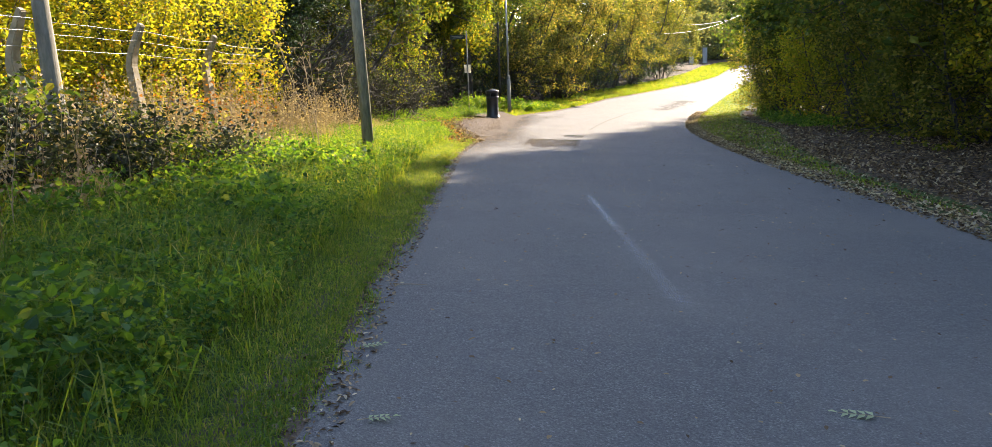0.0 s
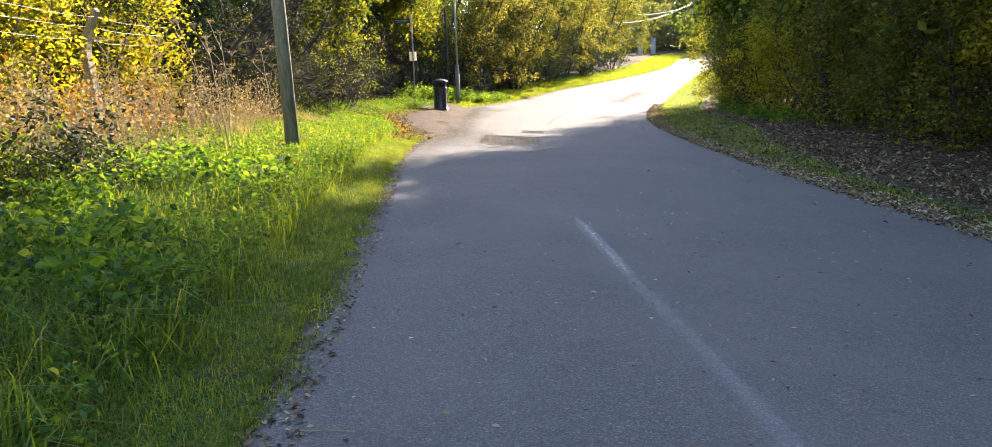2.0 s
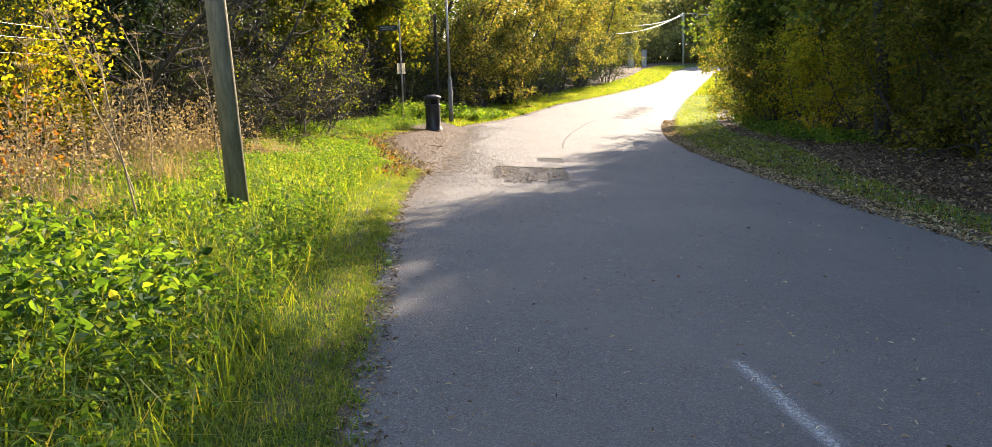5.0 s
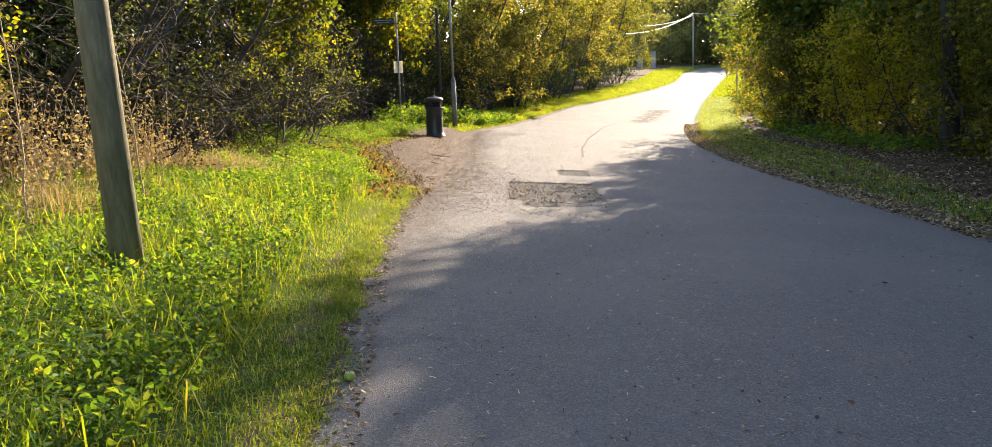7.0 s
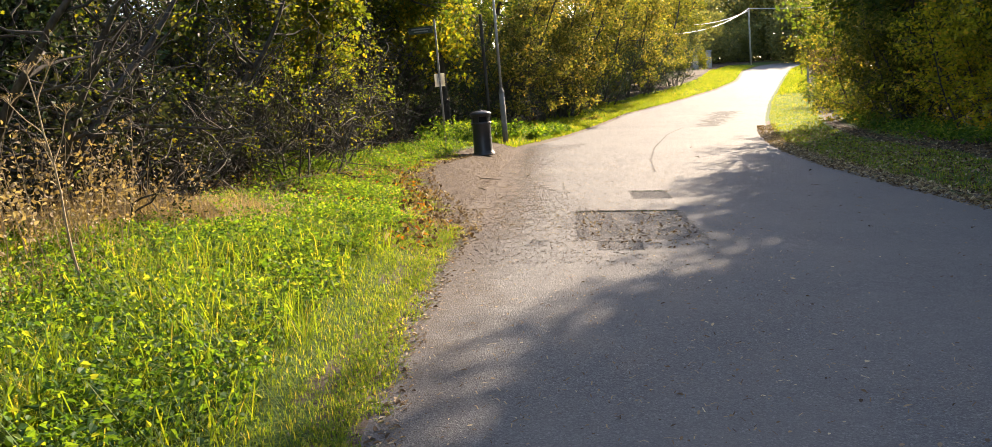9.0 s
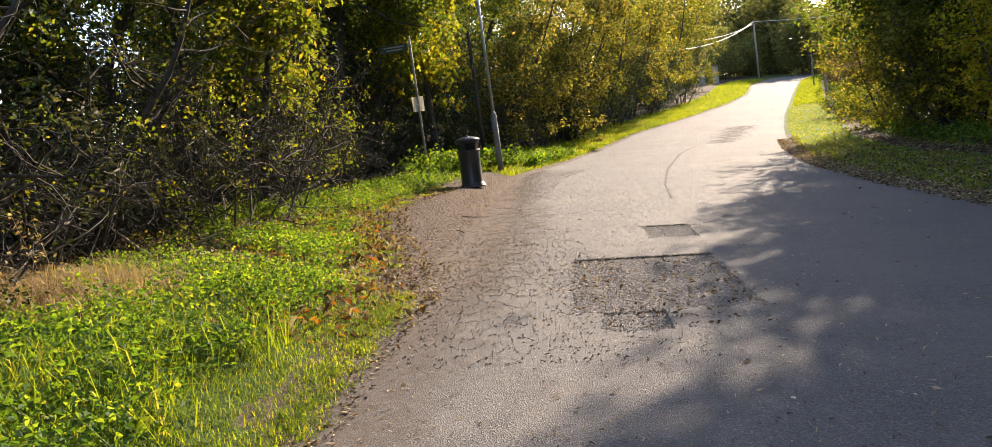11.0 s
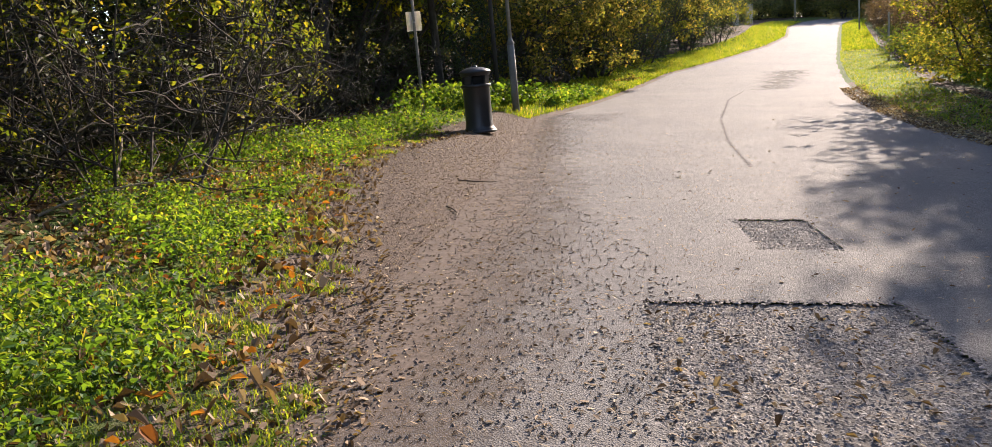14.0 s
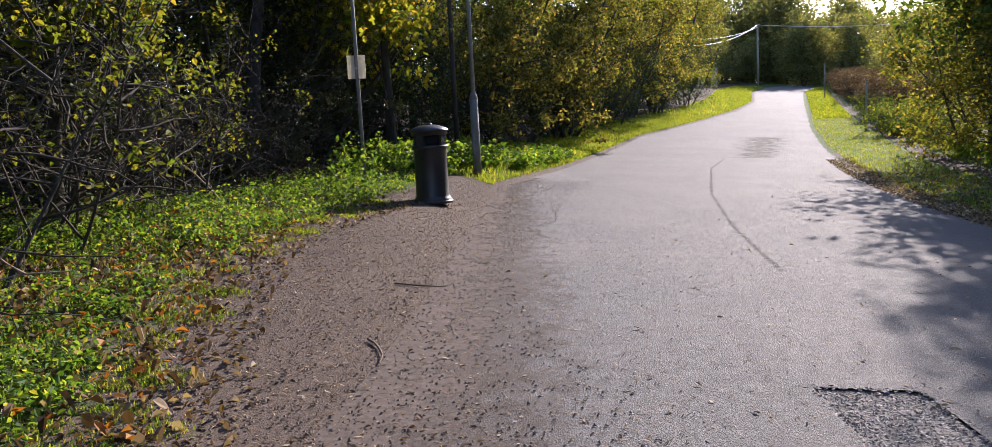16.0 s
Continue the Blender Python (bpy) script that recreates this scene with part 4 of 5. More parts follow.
# ---------------------------------------------------------------- undergrowth
def blades(rng, at, height, width, bend=0.5):
    """Grass blades: each a bent tapering strip of three faces."""
    n = len(at)
    a = rng.uniform(0, math.tau, n)
    d = np.stack([np.cos(a), np.sin(a), np.zeros(n)], 1)
    s = np.stack([-np.sin(a), np.cos(a), np.zeros(n)], 1)
    h = (height * rng.uniform(0.5, 1.2, n))[:, None]
    w = (width * rng.uniform(0.6, 1.3, n))[:, None]
    b = np.minimum(bend * rng.uniform(0.2, 1.5, n), 1.6)[:, None]
    up = np.array([[0, 0, 1.0]])
    mid = at + up * h * 0.6 + d * h * b * 0.3
    tip = at + up * h * (1.0 - 0.35 * b) + d * h * b * 0.95
    v = np.stack([at - s * w, at + s * w, mid - s * w * 0.8, mid + s * w * 0.8, tip], 1).reshape(-1, 3)
    k = np.arange(n)[:, None] * 5
    f = np.concatenate([k + [[0, 1, 3]], k + [[0, 3, 2]], k + [[2, 3, 4]]], 1).reshape(-1, 3)
    return v, f


def on_ground(x, y, dz=0.0):
    return np.stack([x, y, ground_z(x, y) + dz], 1)


def stuff(name, v, f, material, label, category):
    ob = new(name, mesh_np(name, v, f, material))
    return tagged(ob, label, category, kind="stuff")


def join(*pairs):
    vs, fs, n = [], [], 0
    for v, f in pairs:
        vs.append(v)
        fs.append(f + n)
        n += len(v)
    return np.concatenate(vs), np.concatenate(fs)


def verge_grass():
    rng = np.random.default_rng(71)
    n = 100000
    y = -3.5 + 25.5 * rng.uniform(0, 1, n) ** 0.85
    d = 0.01 + 4.6 * rng.uniform(0, 1, n) ** 1.25 + 0.08 * wob(y, y, 2.3)
    x = left_x(y) - np.maximum(d, 0.0)
    thin = (y > 19.2) & (rng.uniform(0, 1, n) < (y - 19.2) / 2.4)
    keep = ~thin & (rng.uniform(0, 1, n) < 0.4 + 0.6 * (wob(x, y, 3.1) > -0.15))
    x, y, d = x[keep], y[keep], d[keep]
    tall = np.clip((d - 0.2) / 1.1, 0, 1)
    clump = 0.5 + 0.3 * wob(x, y, 2.4, 5.0) + 0.35 * wob(x, y, 6.5, 2.0)
    h = (0.10 + tall * (0.12 + 0.22 * clump)) * np.interp(y, [8, 13, 17], [1.25, 0.85, 0.6])
    h = h * (0.75 + 0.25 * tall)
    a = blades(rng, on_ground(x, y, -0.02), h, 0.0024 + 0.0020 * tall, 1.1 + 0.5 * tall)
    m = 30000
    yy = -2.5 + 21 * rng.uniform(0, 1, m)
    xx = left_x(yy) - 0.45 - 3.4 * rng.uniform(0, 1, m)
    ok = wob(xx, yy, 1.9, 4.4) + 0.4 * rng.normal(size=m) > 0.05
    g = blades(rng, on_ground(xx[ok], yy[ok], 0.02), 0.42, 0.0036, 1.5)
    # tufts in the worn fringe
    m = 48000
    c = np.stack([rng.uniform(0, 1.9, 420), rng.uniform(18.5, 31.0, 420)], 1)
    c = c[rng.uniform(0, 1, 420) < 0.75]
    i = rng.integers(0, len(c), m)
    yy = c[i, 1] + rng.normal(size=m) * 0.06
    xx = bay_x(yy) - c[i, 0] + rng.normal(size=m) * 0.07
    ok = bay_x(yy) - xx > -0.25
    b = blades(rng, on_ground(xx[ok], yy[ok], -0.01), 0.052, 0.0036, 0.9)
    m = 120000
    yy = -1.5 + 21.8 * rng.uniform(0, 1, m)
    xx = left_x(yy) - 0.02 - np.interp(yy, [0, 8, 11], [0.9, 1.2, 2.3]) * rng.uniform(0, 1, m) ** 1.3
    ok = wob(xx, yy, 2.6, 8.0) + 0.7 * rng.normal(size=m) > -0.7 + np.clip((yy - 18.5) / 2.2, 0, 1.6)
    c = blades(rng, on_ground(xx[ok], yy[ok], -0.01), 0.065, 0.0026, 1.2)
    # ragged tufts creeping over the broken edge
    m = 22000
    tuft = np.stack([rng.uniform(-0.13, 0.16, 520), rng.uniform(-1.0, 20.0, 520)], 1)
    i = rng.integers(0, 520, m)
    yy = tuft[i, 1] + rng.normal(size=m) * 0.07
    xx = left_x(yy) - tuft[i, 0] + rng.normal(size=m) * 0.04
    e = blades(rng, on_ground(xx, yy, -0.01), 0.055, 0.0034, 1.0)
    v, f = join(a, b, c, e, g)
    stuff("verge_grass", v, f, M_GRASS, "lush uneven green grass along the lane edge", "grass")


def far_grass():
    rng = np.random.default_rng(72)
    n = 60000
    y = 35.5 + 28 * rng.uniform(0, 1, n)
    x = left_x(y) - 0.15 - (3.0 + 0.4 * wob(y, y, 0.8)) * rng.uniform(0, 1, n)
    a = blades(rng, on_ground(x, y, -0.02), 0.13, 0.008, 0.5)
    n = 60000
    y = 9 + 54 * rng.uniform(0, 1, n)
    w = np.interp(y, [9, 14, 20, 26, 34, 44, 63], [0.05, 0.3, 1.1, 2.1, 3.2, 3.6, 3.6])
    x = right_x(y) + 0.12 + w * rng.uniform(0, 1, n)
    ok = (np.abs(x - path_x(y)) > 0.42) & (rng.uniform(0, 1, n) < np.clip(0.15 + (y - 12) / 20, 0, 1)) & (wob(x, y, 2.2, 4.0) + 0.6 * rng.normal(size=n) > np.interp(y, [20, 40], [0.1, -1.5]))
    b = blades(rng, on_ground(x[ok], y[ok], -0.02), 0.09, 0.007, 0.5)
    n = 34000
    y = 62 + 48 * rng.uniform(0, 1, n)
    side = rng.uniform(0, 1, n) < 0.5
    x = np.where(side, left_x(y) - 0.2 - 3.2 * rng.uniform(0, 1, n), right_x(y) + 0.2 + 1.9 * rng.uniform(0, 1, n))
    c = blades(rng, on_ground(x, y, -0.02), 0.16, 0.02, 0.4)
    v, f = join(a, b, c)
    stuff("mown_grass", v, f, M_GRASS, "short sunlit grass on the far verges", "grass")


def weed_patch(rng, x, y, tall, size, each):
    """Upright leafy weeds: tiers of broad leaves up each stem."""
    n = len(x)
    base = np.repeat(on_ground(x, y), each, 0)
    u = rng.uniform(0.25, 1.0, n * each)
    t = np.repeat(tall * rng.uniform(0.6, 1.2, n), each)
    a = rng.uniform(0, math.tau, n * each)
    r = 0.05 + 0.10 * rng.uniform(0, 1, n * each) * (1.3 - u)
    at = base + np.stack([np.cos(a) * r, np.sin(a) * r, u * t], 1)
    return leaf_arrays(rng, at, size * rng.uniform(0.6, 1.3, n * each), 0.33, 0.45, 0.25, 0.14)


def weeds():
    rng = np.random.default_rng(73)
    n = 6000
    y = -2.5 + 21 * rng.uniform(0, 1, n)
    d = 0.55 + 3.9 * rng.uniform(0, 1, n)
    x = left_x(y) - d
    ok = (wob(x, y, 0.9, 3.3) + 0.6 * rng.normal(size=n) > -0.35)
    a = weed_patch(rng, x[ok], y[ok], 0.28, 0.040, 28)
    m = 2200
    y = -2.0 + 14 * rng.uniform(0, 1, m)
    x = left_x(y) - 0.8 - 2.6 * rng.uniform(0, 1, m)
    ok = wob(x, y, 0.7, 6.0) > 0.0
    big = weed_patch(rng, x[ok], y[ok], 0.42, 0.070, 16)
    n = 3400
    y = 17.5 + 11 * rng.uniform(0, 1, n)
    d = np.interp(y, [19, 22], [1.0, 0.5]) + 2.6 * rng.uniform(0, 1, n)
    x = bay_x(y) - d + 0.3 * np.clip(21 - y, 0, 1)
    ok = (wob(x, y, 1.2, 1.1) + 0.5 * rng.normal(size=n) > np.interp(y, [18, 20, 22, 28], [-0.2, -0.1, 0.25, 0.55]))
    b = weed_patch(rng, x[ok], y[ok], np.interp(d[ok], [0.4, 1.6], [0.09, 0.26]), 0.038, 22)
    n = 520
    y = 26.5 + 6.5 * rng.uniform(0, 1, n)
    x = bay_x(y) - 0.15 - 1.9 * rng.uniform(0, 1, n)
    ok = np.hypot(x + 2.36, y - 31.45) > 0.42
    c = weed_patch(rng, x[ok], y[ok], 0.24, 0.045, 16)
    cc = weed_patch(rng, -3.3 + 0.25 * rng.normal(size=24), 30.9 + 0.25 * rng.normal(size=24), 0.85, 0.06, 22)
    n = 760
    y = 34.2 + 8 * rng.uniform(0, 1, n)
    x = bay_x(y) - 0.25 - 1.9 * rng.uniform(0, 1, n)
    e = weed_patch(rng, x, y, np.where(y < 38, 0.55, 0.35), 0.10, 12)
    n = 420
    y = 28 + 16 * rng.uniform(0, 1, n)
    x = path_x(y) + 0.5 + 1.5 * rng.uniform(0, 1, n)
    g = weed_patch(rng, x, y, 0.35, 0.10, 12)
    v, f = join(a, big, b, c, cc, e, g)
    stuff("nettle_patch", v, f, M_WEED, "leafy green nettles and weeds in the verge", "weeds")


def dry_weeds():
    rng = np.random.default_rng(74)
    t = Tubes()
    heads = []
    for _ in range(620):
        y = rng.uniform(3.5, 19.5)
        x = left_x(y) - rng.uniform(2.7, 4.7)
        h = rng.uniform(0.5, 1.45)
        p = wander(rng, (x, y, float(ground_z(x, y)) - 0.03), (rng.normal() * 0.14, rng.normal() * 0.14, 1), h, 5, 0.09)
        t.add(p, 0.0055 * np.linspace(1, 0.35, 6), 4)
        k = rng.integers(14, 34)
        u = rng.uniform(0.42, 1.0, k) * 5
        i = np.minimum(u.astype(int), 4)
        heads.append(p[i] + (p[i + 1] - p[i]) * (u - i)[:, None] + rng.normal(size=(k, 3)) * 0.045)
    ob = tagged(new("dry_stalks", t.mesh("dry_stalks", M_STALK)), "tall dry tan weed stalks below the fence", "weeds", kind="stuff")
    heads = np.concatenate(heads)
    a = leaf_arrays(rng, heads, 0.045, 0.3, 0.2, 0.2)
    n = 26000
    y = 3.0 + 17.5 * rng.uniform(0, 1, n)
    x = left_x(y) - 2.5 - 2.6 * rng.uniform(0, 1, n)
    b = blades(rng, on_ground(x, y, -0.02), 0.25 + 0.35 * np.clip(wob(x, y, 1.3, 2.0) + 0.4, 0, 1), 0.004, 0.7)
    n = 5000
    y = 19.9 + 0.55 * rng.normal(size=n)
    x = -4.75 + 0.55 * rng.normal(size=n)
    c = blades(rng, on_ground(x, y, -0.02), 0.35, 0.005, 1.0)
    v, f = join(a, b, c)
    stuff("dry_grass", v, f, M_SEED, "straw-coloured dead grass and seed heads", "grass")
    sp = np.concatenate([np.array([x, y, float(ground_z(x, y)) + 0.75]) + rng.normal(size=(130, 3)) * [0.13, 0.13, 0.30] for x, y in [(-4.5, 9.8), (-4.7, 11.2), (-4.4, 12.4), (-4.9, 8.8), (-4.2, 10.8), (-4.8, 13.9)]])
    v, f = leaf_arrays(rng, sp, 0.06, 0.3, 0.3, 0.2)
    stuff("orange_weeds", v, f, M_RUST, "orange-turned weed leaves among the dry stalks", "weeds")


def flat_leaves(rng, at, size, curl=0.08):
    n = len(at)
    a = rng.uniform(0, math.tau, n)
    way = unit(np.stack([np.cos(a), np.sin(a), rng.normal(size=n) * curl], 1))
    nor = unit(np.stack([rng.normal(size=n) * curl, rng.normal(size=n) * curl, np.ones(n)], 1))
    side = unit(np.cross(way, nor))
    s = (size * rng.uniform(0.5, 1.4, n))[:, None]
    w = rng.uniform(0.16, 0.36, n)[:, None]
    up = s * rng.uniform(0.02, 0.05 + 0.9 * curl, n)[:, None] * [[0, 0, 1]]
    tip = s * rng.uniform(0.0, 0.04 + 0.8 * curl, n)[:, None] * [[0, 0, 1]]
    shape = [(0, 0, 0, 0), (0.8, 0.25, 0.8, 0), (0.9, 0.6, 1, 0.5), (0, 1, 0, 1), (-0.9, 0.6, 1, 0.5), (-0.8, 0.25, 0.8, 0)]
    v = np.stack([at + way * s * b + side * s * w * a + up * c + tip * d for a, b, c, d in shape], 1).reshape(-1, 3)
    k = np.arange(n)[:, None] * 6
    return v, np.concatenate([k + [[0, q, q + 1]] for q in range(1, 5)], 1).reshape(-1, 3)


def slivers(rng, at, length):
    """Shed leaf stalks: thin curved strips lying on the ground."""
    n = len(at)
    a = rng.uniform(0, math.tau, n)
    way = np.stack([np.cos(a), np.sin(a), np.zeros(n)], 1)
    side = np.stack([-np.sin(a), np.cos(a), np.zeros(n)], 1)
    ln = (length * rng.uniform(0.5, 1.4, n))[:, None]
    bow = ln * rng.uniform(-0.25, 0.25, n)[:, None]
    w = rng.uniform(0.0016, 0.0036, n)[:, None]
    lift = np.array([[0, 0, 1.0]]) * rng.uniform(0.003, 0.012, n)[:, None]
    v = np.stack([at + way * ln * u + side * (bow * 4 * u * (1 - u) + q * w) + lift * 4 * u * (1 - u) for u in (0, 0.5, 1) for q in (-1, 1)], 1).reshape(-1, 3)
    k = np.arange(n)[:, None] * 6
    return v, np.concatenate([k + [[0, 1, 3]], k + [[0, 3, 2]], k + [[2, 3, 5]], k + [[2, 5, 4]]], 1).reshape(-1, 3)


def top_z(x, y):
    inside = (x > left_x(y)) & (x < right_x(y))
    return np.where(inside, lane_z(x, y) + 0.004, ground_z(x, y) + 0.006)


def litter():
    rng = np.random.default_rng(75)
    sets = []

    def scatter(n, y0, y1, near, far, size, curl=0.08, edge=left_x, power=1.0, sign=-1):
        y = rng.uniform(y0, y1, n)
        x = edge(y) + sign * (near + (far - near) * rng.uniform(0, 1, n) ** power)
        sets.append(flat_leaves(rng, np.stack([x, y, top_z(x, y)], 1), size, curl))

    scatter(3000, -2, 34, -7.0, -0.2, 0.034, 0.12)
    y = rng.uniform(8, 31, 3600)
    x = left_x(y) - 0.3 + 3.8 * rng.uniform(0, 1, 3600) ** 1.3
    sets.append(slivers(rng, np.stack([x, y, top_z(x, y)], 1), 0.045))
    scatter(160, -2, 36, -7.0, -0.2, 0.05, 0.2)
    scatter(4000, 11, 30, -3.4, -0.0, 0.018, power=0.7, sign=-1)
    scatter(6000, -2, 22, -0.22, 0.14, 0.034, 0.2)
    scatter(4500, 20.0, 36, -1.7, 0.6, 0.028, 0.15, edge=bay_x)
    scatter(6500, 19, 31, -0.3, 2.6, 0.05, 0.45, edge=bay_x)
    scatter(2000, 20, 33, -1.5, 0.4, 0.032, 0.2, edge=bay_x)
    scatter(13000, 4, 44, -0.42, 0.3, 0.055, 0.3, edge=right_x, sign=1)
    scatter(4000, 4, 34, 0.3, 2.2, 0.06, 0.4, edge=right_x, sign=1)
    scatter(17000, 2, 40, 0.3, 5.5, 0.075, 0.3, edge=right_x, sign=1)
    scatter(5000, 16, 40, 2.0, 5.0, 0.085, 0.4)
    scatter(2500, 18.5, 28, 0.0, 2.4, 0.07, 0.6, edge=bay_x)
    y = rng.uniform(19, 36, 3000)
    x = bay_x(y) + 2.6 * rng.uniform(0, 1, 3000)
    sets.append(slivers(rng, np.stack([x, y, top_z(x, y)], 1), 0.05))
    y = rng.uniform(18.75, 21.6, 420)
    x = rng.uniform(-0.08, 1.26, 420)
    sets.append(flat_leaves(rng, np.stack([x, y, lane_z(x, y) - 0.004], 1), 0.04, 0.3))
    v, f = join(*sets)
    y = rng.uniform(3, 40, 5200)
    x = right_x(y) + 0.13 * rng.normal(size=5200) - 0.03
    w, g = flat_leaves(rng, np.stack([x, y, top_z(x, y)], 1), 0.06, 0.25)
    stuff("drifted_leaves", w, g, M_LITTER_PALE, "pale tan leaves drifted along the edge of the lane", "leaves")
    y = rng.uniform(18.5, 29, 700)
    x = bay_x(y) - 0.1 - 2.0 * rng.uniform(0, 1, 700)
    w, g = flat_leaves(rng, np.stack([x, y, top_z(x, y) + 0.01], 1), 0.07, 0.35)
    stuff("russet_leaves", w, g, M_RUST, "orange-brown maple leaves fallen in the worn verge", "leaves")
    stuff("leaf_litter", v, f, M_LITTER, "scattered brown fallen leaves and leaf stalks", "leaves")
    # chips of bark and soil crumbs on the bare ground
    n = 15000
    y = rng.uniform(18, 37, n)
    x = bay_x(y) - 0.2 + rng.uniform(0, 1, n) ** 1.5 * 2.4
    s = rng.uniform(0.003, 0.013, n)[:, None]
    at = np.stack([x, y, top_z(x, y)], 1)
    ring = [at + s * np.stack([np.cos(k * 2.09 + y * 50), np.sin(k * 2.09 + y * 50), np.zeros(n)], 1) for k in range(3)]
    v = np.stack(ring + [at + s * [[0, 0, 0.8]]], 1).reshape(-1, 3)
    k = np.arange(n)[:, None] * 4
    f = np.concatenate([k + [[0, 1, 3]], k + [[1, 2, 3]], k + [[2, 0, 3]]], 1).reshape(-1, 3)
    stuff("grit", v, f, M_GRIT, "loose grit and bark crumbs on the bare pull-in", "grit")


def ash_leaf(x, y, rz, s=1.0):
    """A shed compound leaf: a stalk with paired leaflets, lying flat."""
    rng = np.random.default_rng(int(abs(x * 100)) + 3)
    top = thing("fallen_ash_leaf", x, y, float(top_z(np.array(x), np.array(y))) + 0.004, "pale green shed ash leaf lying flat", "leaf", "shed ash leaves", rz=rz)
    t = Tubes()
    t.add([(0, -0.06 * s, 0.003), (0, 0.10 * s, 0.006), (0, 0.22 * s, 0.004)], [0.0022, 0.0018, 0.001], 4)
    part("stalk", t.mesh("stalk", M_STALK), M_STALK, top)
    for k in range(9):
        side = -1 if k % 2 else 1
        at, a = (0.0, 0.03 * s + 0.045 * s * (k // 2)), radians(55) * side
        if k == 8:
            at, a = (0.0, 0.22 * s), 0.0
        ln, w = 0.085 * s * rng.uniform(0.85, 1.1), 0.017 * s
        d, e = (math.sin(a), math.cos(a)), (math.cos(a), -math.sin(a))
        pts = [(at[0] + d[0] * ln * u + e[0] * w * q, at[1] + d[1] * ln * u + e[1] * w * q, z) for u, q, z in ((0, 0, 0.004), (0.4, 1, 0.010), (1, 0, 0.003), (0.4, -1, 0.010))]
        part("leaflet", mesh_np("leaflet", pts, [(0, 1, 2), (0, 2, 3)], M_WEED_PALE), M_WEED_PALE, top)


M_WEED_PALE = leaf_mat("pale leaf underside", [(0.0, (0.24, 0.30, 0.16)), (1.0, (0.40, 0.43, 0.28))], 0.2, 0.6)


def twig(x, y, rz, ln, r, material, label):
    rng = np.random.default_rng(int(abs(y * 100)))
    t = Tubes()
    z = float(top_z(np.array(x), np.array(y))) + r
    p = wander(rng, (x, y, z), (math.cos(radians(rz)), math.sin(radians(rz)), 0), ln, 6, 0.14)
    p[:, 2] = [float(top_z(np.array(q[0]), np.array(q[1]))) + r for q in p]
    t.add(p, r * np.linspace(1, 0.5, 7), 5)
    tagged(new("fallen_twig", t.mesh("fallen_twig", material)), label, "twig", "fallen twigs")


def thicket():
    """Bare tangled stems along the wood's edge."""
    rng = np.random.default_rng(76)
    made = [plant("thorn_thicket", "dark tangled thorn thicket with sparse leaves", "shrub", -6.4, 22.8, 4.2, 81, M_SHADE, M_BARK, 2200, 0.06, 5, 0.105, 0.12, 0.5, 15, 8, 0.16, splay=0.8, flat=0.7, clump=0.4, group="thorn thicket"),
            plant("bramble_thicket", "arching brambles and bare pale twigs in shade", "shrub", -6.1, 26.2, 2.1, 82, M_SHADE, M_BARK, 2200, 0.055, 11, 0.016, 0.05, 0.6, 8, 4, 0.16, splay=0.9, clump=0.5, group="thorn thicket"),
            plant("ivy_thicket", "dense dark ivy-covered thicket behind the verge", "shrub", -9.4, 21.2, 5.0, 83, M_HOLLY, M_BARK, 9000, 0.09, 9, 0.05, 0.05, 0.42, 12, 7, 0.3, splay=0.4, group="thorn thicket"),
            plant("yellowing_thicket", "thin yellow-leaved hazel stems at the wood edge", "shrub", -5.7, 20.9, 3.2, 84, M_LOBED, M_BARK, 1300, 0.06, 8, 0.02, 0.06, 0.5, 10, 6, 0.2, splay=0.5, group="thorn thicket")]
    for k, x, y, r, s in [(0, -5.9, 18.6, 60, 1.0), (0, -6.4, 25.5, 140, 1.1), (0, -6.4, 30.4, 220, 1.1), (0, -5.4, 33.6, 300, 1.0), (0, -5.0, 37.2, 20, 1.0), (1, -4.9, 23.6, 70, 1.0), (1, -5.1, 29.0, 190, 1.0), (1, -4.8, 31.8, 250, 0.95),
                          (1, -5.4, 20.0, 310, 1.1), (1, -4.6, 34.8, 10, 1.0), (2, -8.2, 19.4, 80, 1.0), (2, -7.6, 31.6, 240, 1.0), (2, -7.0, 35.6, 320, 1.0), (2, -5.6, 40.6, 30, 1.0), (2, -9.6, 23.0, 200, 1.1),
                          (3, -3.5, 24.4, 140, 1.0), (3, -3.7, 26.6, 260, 1.1), (3, -3.6, 29.4, 20, 0.9), (3, -5.2, 27.6, 100, 1.0), (3, -4.9, 25.0, 40, 0.9), (2, -3.2, 45.4, 130, 0.9), (2, -0.6, 49.0, 70, 0.85), (0, -2.4, 43.4, 170, 1.0), (0, 0.2, 49.6, 260, 0.9), (2, 2.2, 56.5, 20, 0.9), (2, 5.0, 63.5, 110, 0.9), (2, 8.0, 72.0, 50, 0.9),
                          # Dark ivy copies around y 39 stand in for shade behind the bin.
                          (2, -7.4, 15.6, 75, 0.8), (2, -4.3, 40.2, 75, 0.75), (2, -5.6, 37.6, 215, 0.85), (2, -9.0, 36.0, 15, 1.1)]:
        repeat(made[k], x - (1.5 if 23 < y < 31 else 1.0 if 21 < y < 38 else 0.3), y, r, s)


